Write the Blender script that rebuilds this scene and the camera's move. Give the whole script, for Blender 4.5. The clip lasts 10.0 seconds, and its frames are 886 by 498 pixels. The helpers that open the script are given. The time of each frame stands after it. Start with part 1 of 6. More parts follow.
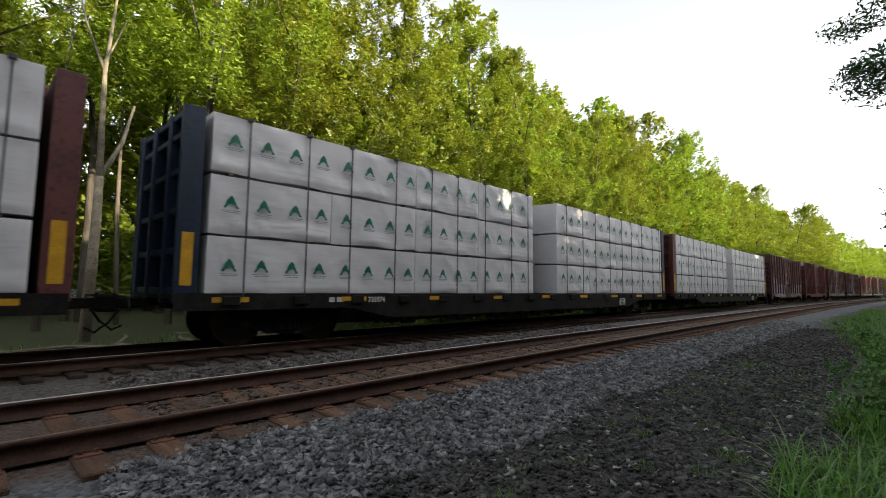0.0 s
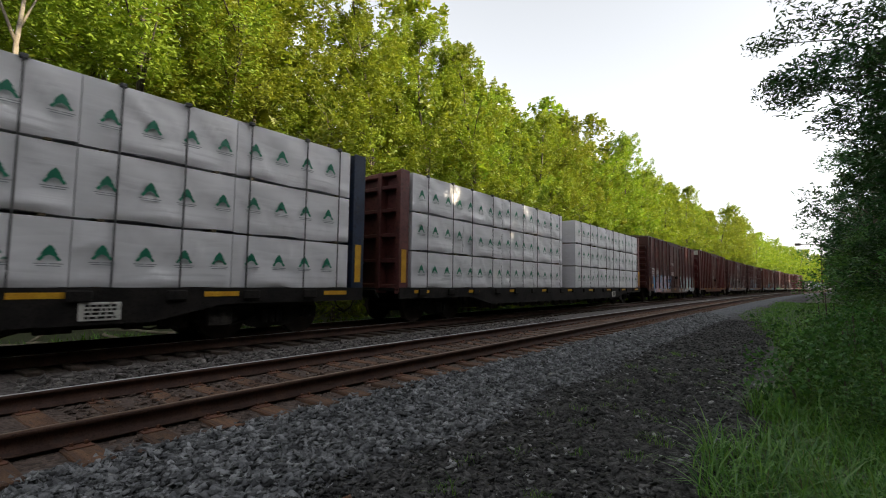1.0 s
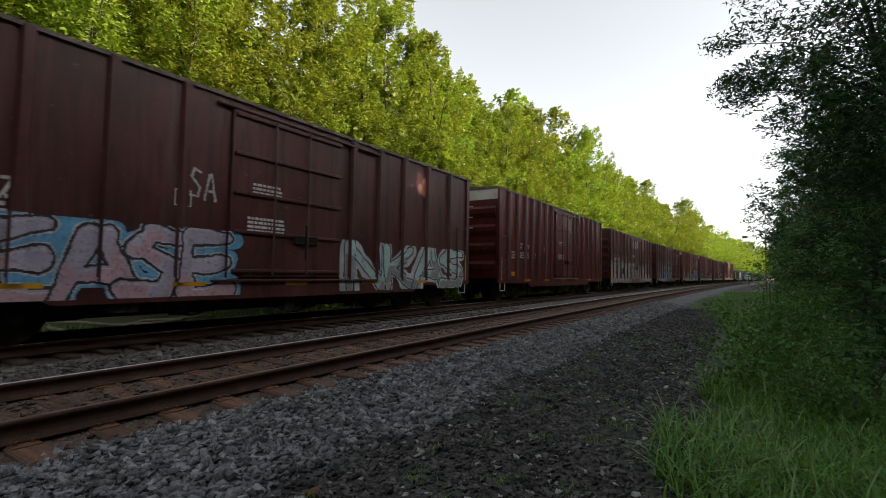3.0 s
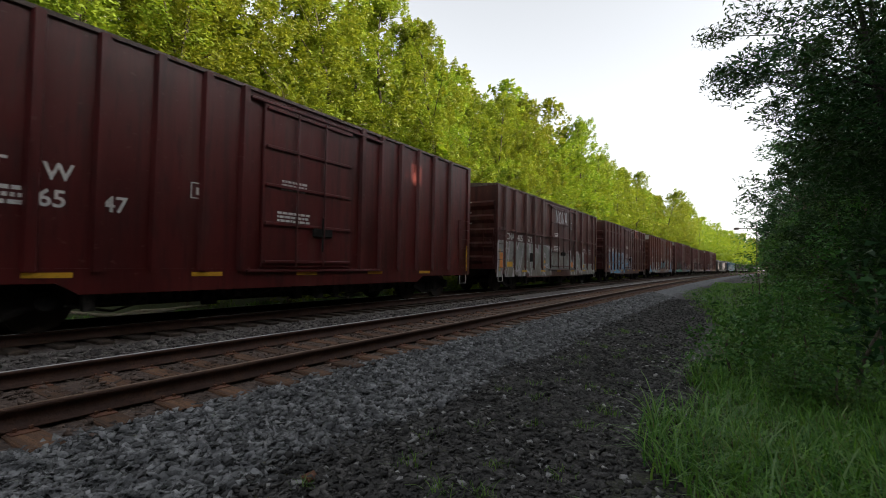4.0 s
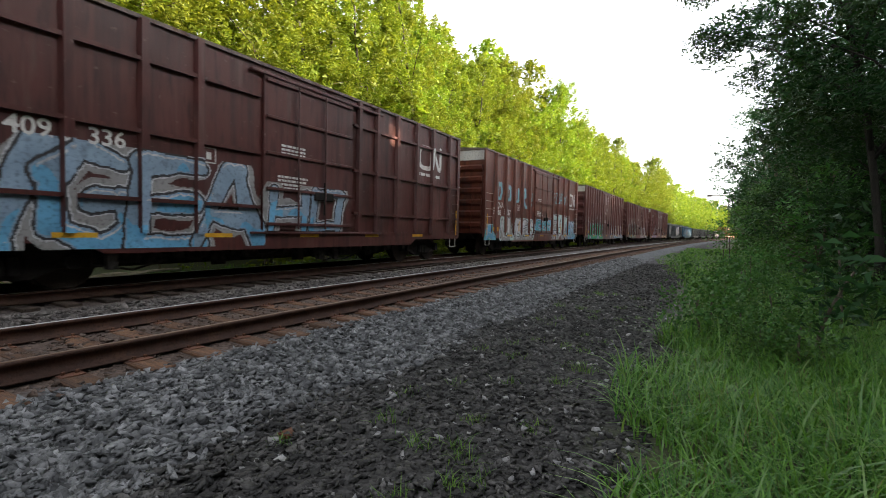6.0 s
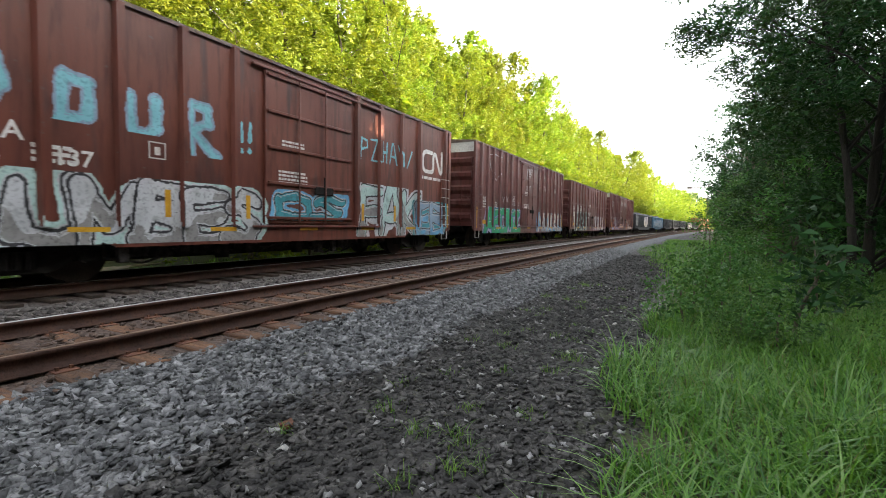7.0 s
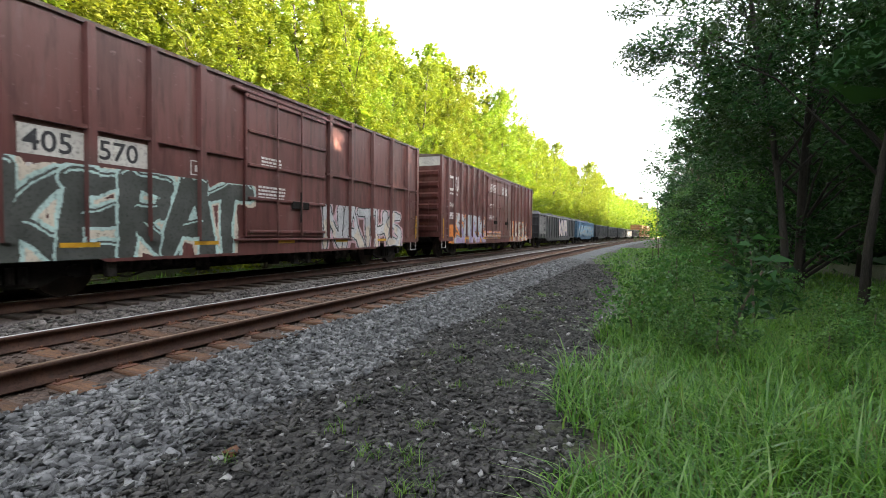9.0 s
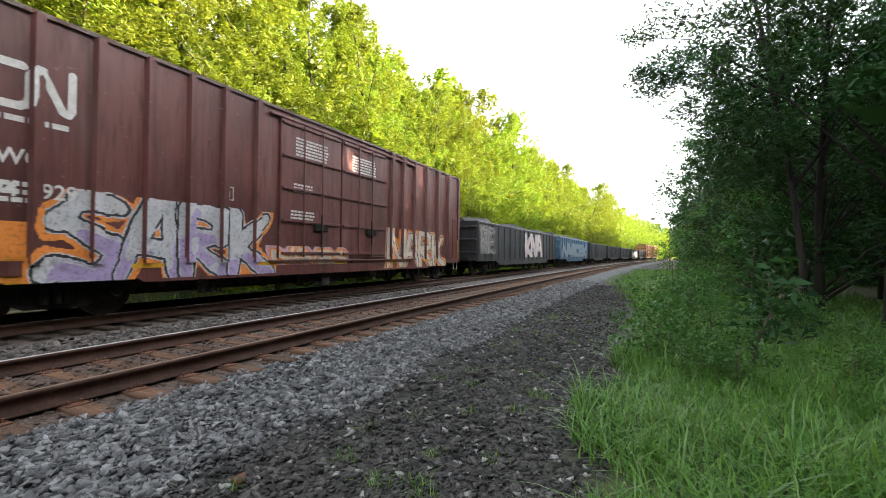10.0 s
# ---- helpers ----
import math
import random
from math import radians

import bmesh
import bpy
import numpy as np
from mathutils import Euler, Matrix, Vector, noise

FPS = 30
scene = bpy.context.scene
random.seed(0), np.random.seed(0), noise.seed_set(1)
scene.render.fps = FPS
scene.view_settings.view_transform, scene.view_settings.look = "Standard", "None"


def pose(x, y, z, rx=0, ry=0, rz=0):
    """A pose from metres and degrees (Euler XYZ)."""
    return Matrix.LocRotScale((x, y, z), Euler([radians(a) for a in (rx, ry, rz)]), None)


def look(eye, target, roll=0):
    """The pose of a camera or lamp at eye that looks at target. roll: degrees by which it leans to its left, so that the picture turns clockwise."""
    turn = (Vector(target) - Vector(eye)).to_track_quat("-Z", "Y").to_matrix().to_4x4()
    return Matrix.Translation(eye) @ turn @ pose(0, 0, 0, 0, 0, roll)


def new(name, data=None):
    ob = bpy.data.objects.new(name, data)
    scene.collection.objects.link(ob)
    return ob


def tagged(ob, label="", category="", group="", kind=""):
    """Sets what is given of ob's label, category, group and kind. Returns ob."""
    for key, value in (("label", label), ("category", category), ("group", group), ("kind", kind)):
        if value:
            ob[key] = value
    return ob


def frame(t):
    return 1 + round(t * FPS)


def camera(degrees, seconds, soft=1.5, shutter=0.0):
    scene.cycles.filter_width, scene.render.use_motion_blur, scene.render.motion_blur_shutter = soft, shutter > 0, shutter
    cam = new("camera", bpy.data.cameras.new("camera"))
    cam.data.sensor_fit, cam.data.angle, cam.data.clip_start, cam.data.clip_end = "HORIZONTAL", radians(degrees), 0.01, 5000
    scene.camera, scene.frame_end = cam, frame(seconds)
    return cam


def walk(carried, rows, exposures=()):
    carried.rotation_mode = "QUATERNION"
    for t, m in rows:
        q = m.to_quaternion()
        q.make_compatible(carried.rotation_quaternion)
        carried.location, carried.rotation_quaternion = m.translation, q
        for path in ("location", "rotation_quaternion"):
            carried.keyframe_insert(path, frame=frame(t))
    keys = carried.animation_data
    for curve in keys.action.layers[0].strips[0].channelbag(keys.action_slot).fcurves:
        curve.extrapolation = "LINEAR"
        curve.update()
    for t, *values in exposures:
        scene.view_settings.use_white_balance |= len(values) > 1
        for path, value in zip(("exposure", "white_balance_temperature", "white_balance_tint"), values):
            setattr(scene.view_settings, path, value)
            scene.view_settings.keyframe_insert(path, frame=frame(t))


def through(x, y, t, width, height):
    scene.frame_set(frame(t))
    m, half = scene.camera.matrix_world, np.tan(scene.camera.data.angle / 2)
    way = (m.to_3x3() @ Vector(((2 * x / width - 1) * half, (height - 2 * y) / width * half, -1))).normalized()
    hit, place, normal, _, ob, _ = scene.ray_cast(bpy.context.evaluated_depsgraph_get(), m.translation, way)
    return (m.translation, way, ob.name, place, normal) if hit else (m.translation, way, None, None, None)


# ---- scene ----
# ---- camera and its walk ----
PATH = [
    (0, 0.013, 0.004, 1.168, 43.971, 4.785, -0.711), (0.5, 0.021, 0.022, 1.17, 40.097, 4.396, -0.801),
    (1, 0.021, 0.05, 1.17, 37.563, 4.152, -0.805), (1.5, -0.001, 0.04, 1.168, 35.978, 3.762, -0.873),
    (2, -0.012, 0.037, 1.161, 34.771, 3.544, -0.867), (2.5, -0.016, 0.036, 1.168, 33.744, 3.279, -0.864),
    (4, 0.016, -0.011, 1.154, 32.408, 1.904, -0.936), (4.5, 0.057, -0.071, 1.143, 31.873, 0.87, -0.958),
    (5, 0.049, -0.049, 1.124, 31.559, -0.202, -0.971), (5.5, 0.024, 0.088, 1.099, 30.739, -1.397, -1.154),
    (7, -0.064, -0.055, 1.093, 27.814, -3.208, -0.94), (7.5, -0.022, 0.01, 1.122, 26.434, -3.04, -0.762),
    (8, -0.027, 0.003, 1.129, 24.666, -2.757, -0.604), (8.5, -0.025, -0.021, 1.148, 23.621, -2.333, -0.619),
    (9, 0.011, -0.02, 1.155, 23.038, -1.952, -0.602), (9.5, 0.012, -0.028, 1.159, 22.564, -0.765, -0.571),
    (10, -0.009, 0.004, 1.171, 24.366, 0.621, -0.626),
]
EXPOSURE = [(0, 1.62), (1.0, 1.41), (1.5, 1.35), (2.5, 1.29), (4.5, 1.37), (5.5, 1.91), (7, 2.78), (7.5, 3.03), (8.5, 3.0), (10, 2.88)]
cam = camera(87.67, 10.0, soft=0.95, shutter=0.06)
walk(cam, [(t, pose(x, y, z, 90 + p, r, w)) for t, x, y, z, w, p, r in PATH], EXPOSURE)

# ---- sky and sun ----
SUN_AZIMUTH, SUN_HEIGHT = 76.0, 18.0  # degrees from the track's far end towards the right; above the horizon
world = bpy.data.worlds.new("sky")
scene.world = world
world.use_nodes = True
sky = world.node_tree.nodes.new("ShaderNodeTexSky")
sky.sky_type, sky.sun_disc = "NISHITA", False
sky.sun_elevation, sky.sun_rotation = radians(SUN_HEIGHT), radians(SUN_AZIMUTH)
sky.dust_density, sky.air_density, sky.ozone_density = 2.0, 1.0, 0.6
back = world.node_tree.nodes["Background"]
back.inputs[1].default_value = 0.15
hazy = world.node_tree.nodes.new("ShaderNodeHueSaturation")  # a pale hazy evening sky
hazy.inputs["Saturation"].default_value = 0.18
world.node_tree.links.new(sky.outputs[0], hazy.inputs["Color"])
world.node_tree.links.new(hazy.outputs[0], back.inputs[0])
sun = new("sun", bpy.data.lights.new("sun", "SUN"))
sun.data.energy, sun.data.angle, sun.data.color = 5.0, radians(0.55), (1.0, 0.86, 0.62)
sa, sh = radians(SUN_AZIMUTH), radians(SUN_HEIGHT)
sun.matrix_world = look((60 * math.sin(sa), 60 * math.cos(sa), 60 * math.tan(sh)), (0, 0, 0))



# ---- the line of the track ----
def bend(y):
    """How far the line has curved to the right at y."""
    return 3.2e-4 * np.maximum(0, np.asarray(y, float) - 5) ** 2


def bend_turn(y):
    return -math.degrees(math.atan(6.4e-4 * max(0, y - 5)))


# ---- mesh helpers ----
class Geo:
    """Collects faces for one mesh."""

    def __init__(self):
        self.v, self.f, self.m = [], [], []

    def add(self, verts, faces, mi=0):
        o = len(self.v)
        self.v += [tuple(p) for p in verts]
        self.f += [tuple(o + i for i in q) for q in faces]
        self.m += [mi] * len(faces)
        return self

    def box(self, x0, x1, y0, y1, z0, z1, c=0.0, mi=0):
        if c <= 0:
            v = [(x, y, z) for x in (x0, x1) for y in (y0, y1) for z in (z0, z1)]
            return self.add(v, [(0, 1, 3, 2), (4, 6, 7, 5), (0, 4, 5, 1), (2, 3, 7, 6), (0, 2, 6, 4), (1, 5, 7, 3)], mi)
        bm = bmesh.new()
        bmesh.ops.create_cube(bm, size=1)
        for p in bm.verts:
            p.co = ((x0 + x1) / 2 + p.co.x * (x1 - x0), (y0 + y1) / 2 + p.co.y * (y1 - y0), (z0 + z1) / 2 + p.co.z * (z1 - z0))
        bmesh.ops.bevel(bm, geom=bm.edges[:], offset=c, segments=1, affect="EDGES")
        bm.verts.index_update()
        self.add([p.co for p in bm.verts], [[p.index for p in q.verts] for q in bm.faces], mi)
        bm.free()
        return self

    def prism(self, poly, put, a, b, mi=0):
        """A flat outline pushed from a to b; put(u, v, w) gives the place."""
        n = len(poly)
        v = [put(u, w, a) for u, w in poly] + [put(u, w, b) for u, w in poly]
        f = [tuple(range(n))[::-1], tuple(range(n, 2 * n))] + [(i, (i + 1) % n, n + (i + 1) % n, n + i) for i in range(n)]
        return self.add(v, f, mi)

    def tube(self, pts, radii, n=6, mi=0):
        pts = [Vector([float(c) for c in p]) for p in pts]
        rings = []
        for i, p in enumerate(pts):
            d = (pts[min(i + 1, len(pts) - 1)] - pts[max(i - 1, 0)]).normalized()
            a = d.cross(Vector((0.31, 0.9, 0.29)) if abs(d.y) < 0.8 else Vector((1, 0, 0.2))).normalized()
            b = d.cross(a)
            rr = float(radii[i])
            rings.append([p + rr * (math.cos(t) * a + math.sin(t) * b) for t in [2 * math.pi * k / n for k in range(n)]])
        f = [(i * n + k, i * n + (k + 1) % n, (i + 1) * n + (k + 1) % n, (i + 1) * n + k) for i in range(len(pts) - 1) for k in range(n)]
        f += [tuple(range(n))[::-1], tuple((len(pts) - 1) * n + k for k in range(n))]
        return self.add([p for r in rings for p in r], f, mi)

    def mesh(self, name, mats, smooth=False):
        me = bpy.data.meshes.new(name)
        me.from_pydata(self.v, [], self.f)
        for m in mats if isinstance(mats, (list, tuple)) else [mats]:
            me.materials.append(m)
        me.polygons.foreach_set("material_index", self.m)
        if smooth:
            me.polygons.foreach_set("use_smooth", [True] * len(self.f))
        me.update()
        return me


def bulk(name, v, f, mats, mi=None, smooth=False):
    """A mesh out of arrays: v (n, 3), f (m, k)."""
    me = bpy.data.meshes.new(name)
    v, f = np.asarray(v, np.float32), np.asarray(f, np.int32)
    me.vertices.add(len(v))
    me.vertices.foreach_set("co", v.ravel())
    k = f.shape[1]
    me.loops.add(f.size)
    me.loops.foreach_set("vertex_index", f.ravel())
    me.polygons.add(len(f))
    me.polygons.foreach_set("loop_start", np.arange(0, f.size, k, dtype=np.int32))
    me.polygons.foreach_set("loop_total", np.full(len(f), k, np.int32))
    for m in mats if isinstance(mats, (list, tuple)) else [mats]:
        me.materials.append(m)
    if mi is not None:
        me.polygons.foreach_set("material_index", np.asarray(mi, np.int32))
    if smooth:
        me.polygons.foreach_set("use_smooth", np.ones(len(f), bool))
    me.update(calc_edges=True)
    return me


def part(name, me, parent, label="", at=None):
    ob = new(name, me)
    ob.parent = parent
    if at is not None:
        ob.matrix_basis = at
    return tagged(ob, label)


# ---- materials ----
def rgb(c):
    return (*c, 1.0)


def mat(name, c1, c2, scale=3.0, rough=0.7, metal=0.0, bump=0.3, bscale=40.0, stretch=(1, 1, 1), rand=0.0, c3=None, wear=0.55, spread=0.12, bdist=0.01, island=0.0, spec=0.5, speck=1.0):
    """A surface of two colours in large and small patches, a third in worn spots, and fine relief."""
    m = bpy.data.materials.new(name)
    m.use_nodes = True
    nt = m.node_tree
    N, L = nt.nodes, nt.links.new
    b = N["Principled BSDF"]
    tc = N.new("ShaderNodeTexCoord")
    mp = N.new("ShaderNodeMapping")
    mp.inputs["Scale"].default_value = stretch
    L(tc.outputs["Object"], mp.inputs[0])

    def noise_at(s, detail=6):
        n = N.new("ShaderNodeTexNoise")
        n.inputs["Scale"].default_value, n.inputs["Detail"].default_value = s, detail
        L(mp.outputs[0], n.inputs["Vector"])
        return n

    def ramp(src, a, z):
        r = N.new("ShaderNodeMapRange")
        r.inputs[1].default_value, r.inputs[2].default_value = a, z
        L(src, r.inputs[0])
        return r.outputs[0]

    def mix(fac, a, z, mode="MIX"):
        x = N.new("ShaderNodeMix")
        x.data_type, x.blend_type = "RGBA", mode
        for sock, val in ((x.inputs[0], fac), (x.inputs[6], a), (x.inputs[7], z)):
            if isinstance(val, bpy.types.NodeSocket):
                L(val, sock)
            else:
                sock.default_value = val if isinstance(val, float) else rgb(val)
        return x.outputs[2]

    big, small = noise_at(scale), noise_at(scale * 9, 4)
    col = mix(ramp(big.outputs[0], 0.5 - spread, 0.5 + spread), c1, c2)
    dark = tuple(0.55 * k for k in c1)
    col = mix(ramp(small.outputs[0], 0.52, 0.75 + 4 * (1 - speck)), col, dark)
    if c3:
        worn = noise_at(scale * 2.3, 8)
        col = mix(ramp(worn.outputs[0], wear, wear + 0.12), col, c3)
    if rand or island:
        src = N.new("ShaderNodeNewGeometry").outputs["Random Per Island"] if island else N.new("ShaderNodeObjectInfo").outputs["Random"]
        h = N.new("ShaderNodeHueSaturation")
        amount = island or rand
        mr = N.new("ShaderNodeMapRange")
        mr.inputs[3].default_value, mr.inputs[4].default_value = 1 - amount, 1 + amount
        L(src, mr.inputs[0])
        L(mr.outputs[0], h.inputs["Value"])
        L(col, h.inputs["Color"])
        col = h.outputs[0]
    L(col, b.inputs["Base Color"])
    b.inputs["Metallic"].default_value = metal
    b.inputs["Specular IOR Level"].default_value = spec
    rr = N.new("ShaderNodeMapRange")
    rr.inputs[3].default_value, rr.inputs[4].default_value = max(0.05, rough - 0.12), min(1, rough + 0.12)
    L(small.outputs[0], rr.inputs[0])
    L(rr.outputs[0], b.inputs["Roughness"])
    if bump:
        bn = noise_at(bscale, 5)
        bp = N.new("ShaderNodeBump")
        bp.inputs["Strength"].default_value, bp.inputs["Distance"].default_value = bump, bdist
        L(bn.outputs[0], bp.inputs["Height"])
        L(bp.outputs[0], b.inputs["Normal"])
    return m


def leaf_mat(name, c1, c2, through=0.45, hue=0.02, gloss=0.45):
    m = bpy.data.materials.new(name)
    m.use_nodes = True
    nt = m.node_tree
    N, L = nt.nodes, nt.links.new
    b = N["Principled BSDF"]
    geo, inf = N.new("ShaderNodeNewGeometry"), N.new("ShaderNodeObjectInfo")
    x = N.new("ShaderNodeMix")
    x.data_type = "RGBA"
    x.inputs[6].default_value, x.inputs[7].default_value = rgb(c1), rgb(c2)
    L(geo.outputs["Random Per Island"], x.inputs[0])
    h = N.new("ShaderNodeHueSaturation")
    for out, (lo, hi), name_in in ((inf.outputs["Random"], (0.5 - hue, 0.5 + hue), "Hue"), (inf.outputs["Random"], (0.8, 1.2), "Value")):
        r = N.new("ShaderNodeMapRange")
        r.inputs[3].default_value, r.inputs[4].default_value = lo, hi
        L(out, r.inputs[0])
        L(r.outputs[0], h.inputs[name_in])
    L(x.outputs[2], h.inputs["Color"])
    L(h.outputs[0], b.inputs["Base Color"])
    b.inputs["Roughness"].default_value = 0.45
    b.inputs["Specular IOR Level"].default_value = gloss
    tr, ms = N.new("ShaderNodeBsdfTranslucent"), N.new("ShaderNodeMixShader")
    ms.inputs[0].default_value = through
    br = N.new("ShaderNodeMix")
    br.data_type, br.blend_type = "RGBA", "MULTIPLY"
    br.inputs[0].default_value = 1.0
    br.inputs[7].default_value = (1.4, 1.3, 0.6, 1)
    L(h.outputs[0], br.inputs[6])
    L(br.outputs[2], tr.inputs[0])
    L(b.outputs[0], ms.inputs[1])
    L(tr.outputs[0], ms.inputs[2])
    L(ms.outputs[0], N["Material Output"].inputs[0])
    return m


def ground_mat():
    """Grey ballast along the tracks, dark cinders beside them, green and brown soil beyond."""
    m = bpy.data.materials.new("ground")
    m.use_nodes = True
    nt = m.node_tree
    N, L = nt.nodes, nt.links.new
    b = N["Principled BSDF"]
    uv = N.new("ShaderNodeUVMap")
    uv.uv_map = "plan"
    sc = N.new("ShaderNodeVectorMath")
    sc.operation = "SCALE"
    sc.inputs[3].default_value = 100.0
    L(uv.outputs[0], sc.inputs[0])
    P = sc.outputs[0]

    def noise_at(s, detail=6):
        n = N.new("ShaderNodeTexNoise")
        n.inputs["Scale"].default_value, n.inputs["Detail"].default_value = s, detail
        L(P, n.inputs["Vector"])
        return n.outputs[0]

    sep = N.new("ShaderNodeSeparateXYZ")
    L(P, sep.inputs[0])
    wob = N.new("ShaderNodeMath")
    wob.operation = "MULTIPLY_ADD"
    L(noise_at(1.1, 8), wob.inputs[0])
    wob.inputs[1].default_value = 1.6
    L(sep.outputs[0], wob.inputs[2])
    X = wob.outputs[0]  # the place across the track, about 0.8 too far right

    def step(a, z):
        r = N.new("ShaderNodeMapRange")
        r.inputs[1].default_value, r.inputs[2].default_value = a, z
        L(X, r.inputs[0])
        return r.outputs[0]

    def mix(fac, a, z):
        x = N.new("ShaderNodeMix")
        x.data_type = "RGBA"
        for sock, val in ((x.inputs[0], fac), (x.inputs[6], a), (x.inputs[7], z)):
            if isinstance(val, bpy.types.NodeSocket):
                L(val, sock)
            else:
                sock.default_value = rgb(val)
        return x.outputs[2]

    vo = N.new("ShaderNodeTexVoronoi")
    vo.inputs["Scale"].default_value = 24.0
    L(P, vo.inputs["Vector"])
    g = N.new("ShaderNodeSeparateColor")
    L(vo.outputs["Color"], g.inputs[0])
    stone = mix(g.outputs[0], (0.045, 0.048, 0.054), (0.14, 0.146, 0.158))
    cinder = mix(g.outputs[1], (0.011, 0.010, 0.010), (0.05, 0.047, 0.045))
    rusty = mix(g.outputs[2], (0.045, 0.029, 0.022), (0.11, 0.075, 0.058))
    soil = mix(noise_at(2.0), (0.035, 0.045, 0.016), (0.075, 0.085, 0.03))
    wood = mix(noise_at(0.5), (0.05, 0.075, 0.022), (0.04, 0.032, 0.02))
    col = mix(step(-12.0, -10.8), wood, rusty)
    mixed = mix(g.outputs[1], (0.06, 0.047, 0.042), (0.15, 0.135, 0.13))
    col = mix(step(-8.3, -7.6), col, mixed)
    col = mix(step(-6.4, -6.0), col, rusty)
    col = mix(step(-3.6, -3.2), col, stone)
    col = mix(step(-2.5, -1.9), col, cinder)
    col = mix(step(0.0, 0.7), col, soil)
    L(col, b.inputs["Base Color"])
    b.inputs["Roughness"].default_value = 0.85
    bp = N.new("ShaderNodeBump")
    bp.inputs["Strength"].default_value, bp.inputs["Distance"].default_value = 0.9, 0.03
    bp.invert = True
    L(vo.outputs["Distance"], bp.inputs["Height"])
    L(bp.outputs[0], b.inputs["Normal"])
    return m


def wrap_mat():
    m = mat("lumber wrap", (0.57, 0.56, 0.58), (0.69, 0.675, 0.695), 0.5, 0.38, 0, 0.0, speck=0.0, spread=0.2)
    nt = m.node_tree
    N, L = nt.nodes, nt.links.new
    b = N["Principled BSDF"]
    tc = N.new("ShaderNodeTexCoord")
    last = None
    for rot, stretch, scale, dist in ((58, (1, 0.16, 1), 3.4, 0.034), (-55, (1, 0.14, 1), 4.2, 0.026), (84, (1, 0.3, 1), 1.7, 0.06), (25, (1, 0.2, 1), 2.2, 0.032)):
        mp = N.new("ShaderNodeMapping")
        mp.inputs["Rotation"].default_value = (radians(rot), 0, 0)
        mp.inputs["Scale"].default_value = (stretch[0], stretch[1], 1)
        L(tc.outputs["Object"], mp.inputs[0])
        n = N.new("ShaderNodeTexNoise")
        n.inputs["Scale"].default_value, n.inputs["Detail"].default_value = scale, 1.5
        n.inputs["Distortion"].default_value = 0.9
        L(mp.outputs[0], n.inputs["Vector"])
        fold = N.new("ShaderNodeMath")
        fold.operation = "SUBTRACT"
        fold.inputs[1].default_value = 0.5
        L(n.outputs[0], fold.inputs[0])
        crease = N.new("ShaderNodeMath")
        crease.operation = "ABSOLUTE"
        L(fold.outputs[0], crease.inputs[0])
        bp = N.new("ShaderNodeBump")
        bp.inputs["Strength"].default_value, bp.inputs["Distance"].default_value = 0.30, dist
        L(crease.outputs[0], bp.inputs["Height"])
        if last:
            L(last.outputs[0], bp.inputs["Normal"])
        last = bp
    L(last.outputs[0], b.inputs["Normal"])
    return m


MAT_GROUND = ground_mat()
MAT_BALLAST = mat("ballast stone", (0.088, 0.090, 0.095), (0.20, 0.203, 0.208), 6, 0.85, bump=0.3, bscale=60, island=0.62)
MAT_CINDER = mat("cinder stone", (0.023, 0.022, 0.022), (0.085, 0.081, 0.078), 6, 0.85, bump=0.3, bscale=60, island=0.6)
MAT_PALE = mat("pale stone", (0.22, 0.22, 0.225), (0.32, 0.315, 0.305), 8, 0.8, bump=0.3, bscale=60, island=0.25)
MAT_GREYSTONE = mat("brownish ballast stone", (0.07, 0.06, 0.055), (0.16, 0.145, 0.135), 6, 0.85, bump=0.3, bscale=60, island=0.5)
MAT_RUSTSTONE = mat("rust-stained stone", (0.065, 0.042, 0.033), (0.13, 0.09, 0.07), 6, 0.9, bump=0.3, bscale=60, island=0.4)
MAT_RAIL = mat("rusty rail steel", (0.045, 0.018, 0.011), (0.075, 0.033, 0.019), 5, 0.75, 0.2, 0.3, 60, c3=(0.05, 0.025, 0.018))
MAT_SHINE = mat("worn glinting rail head", (0.55, 0.54, 0.53), (0.68, 0.67, 0.65), 4, 0.5, 0.6, 0.1, 80, stretch=(1, 0.1, 1))
MAT_DULL = mat("dull rail head", (0.16, 0.10, 0.07), (0.25, 0.17, 0.12), 4, 0.5, 0.6, 0.1, 80, stretch=(1, 0.1, 1))
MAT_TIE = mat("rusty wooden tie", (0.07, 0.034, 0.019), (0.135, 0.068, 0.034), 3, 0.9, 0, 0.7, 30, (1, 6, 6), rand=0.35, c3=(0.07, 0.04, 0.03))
# the same wood with the train's shade put into a darker colour
MAT_TIE_FAR = mat("train-shaded tie", (0.03, 0.02, 0.014), (0.055, 0.036, 0.024), 3, 0.92, 0, 0.7, 30, (1, 6, 6), rand=0.3)
MAT_PLATE = mat("rusty tie plate", (0.11, 0.045, 0.028), (0.17, 0.075, 0.04), 9, 0.85, 0.2)
MAT_WRAP = wrap_mat()
MAT_LOGO = mat("green print", (0.004, 0.13, 0.075), (0.006, 0.18, 0.10), 6, 0.5, bump=0)
MAT_PRINT = mat("grey print", (0.25, 0.26, 0.27), (0.33, 0.34, 0.35), 6, 0.5, bump=0)
MAT_STRAP = mat("dark strap", (0.03, 0.03, 0.032), (0.06, 0.06, 0.06), 9, 0.6)
MAT_BATTEN = mat("wood batten", (0.12, 0.09, 0.05), (0.2, 0.15, 0.09), 6, 0.85)
MAT_BLUE = mat("dark blue steel", (0.004, 0.012, 0.034), (0.008, 0.020, 0.050), 1.5, 0.5, c3=(0.03, 0.03, 0.04), wear=0.6)
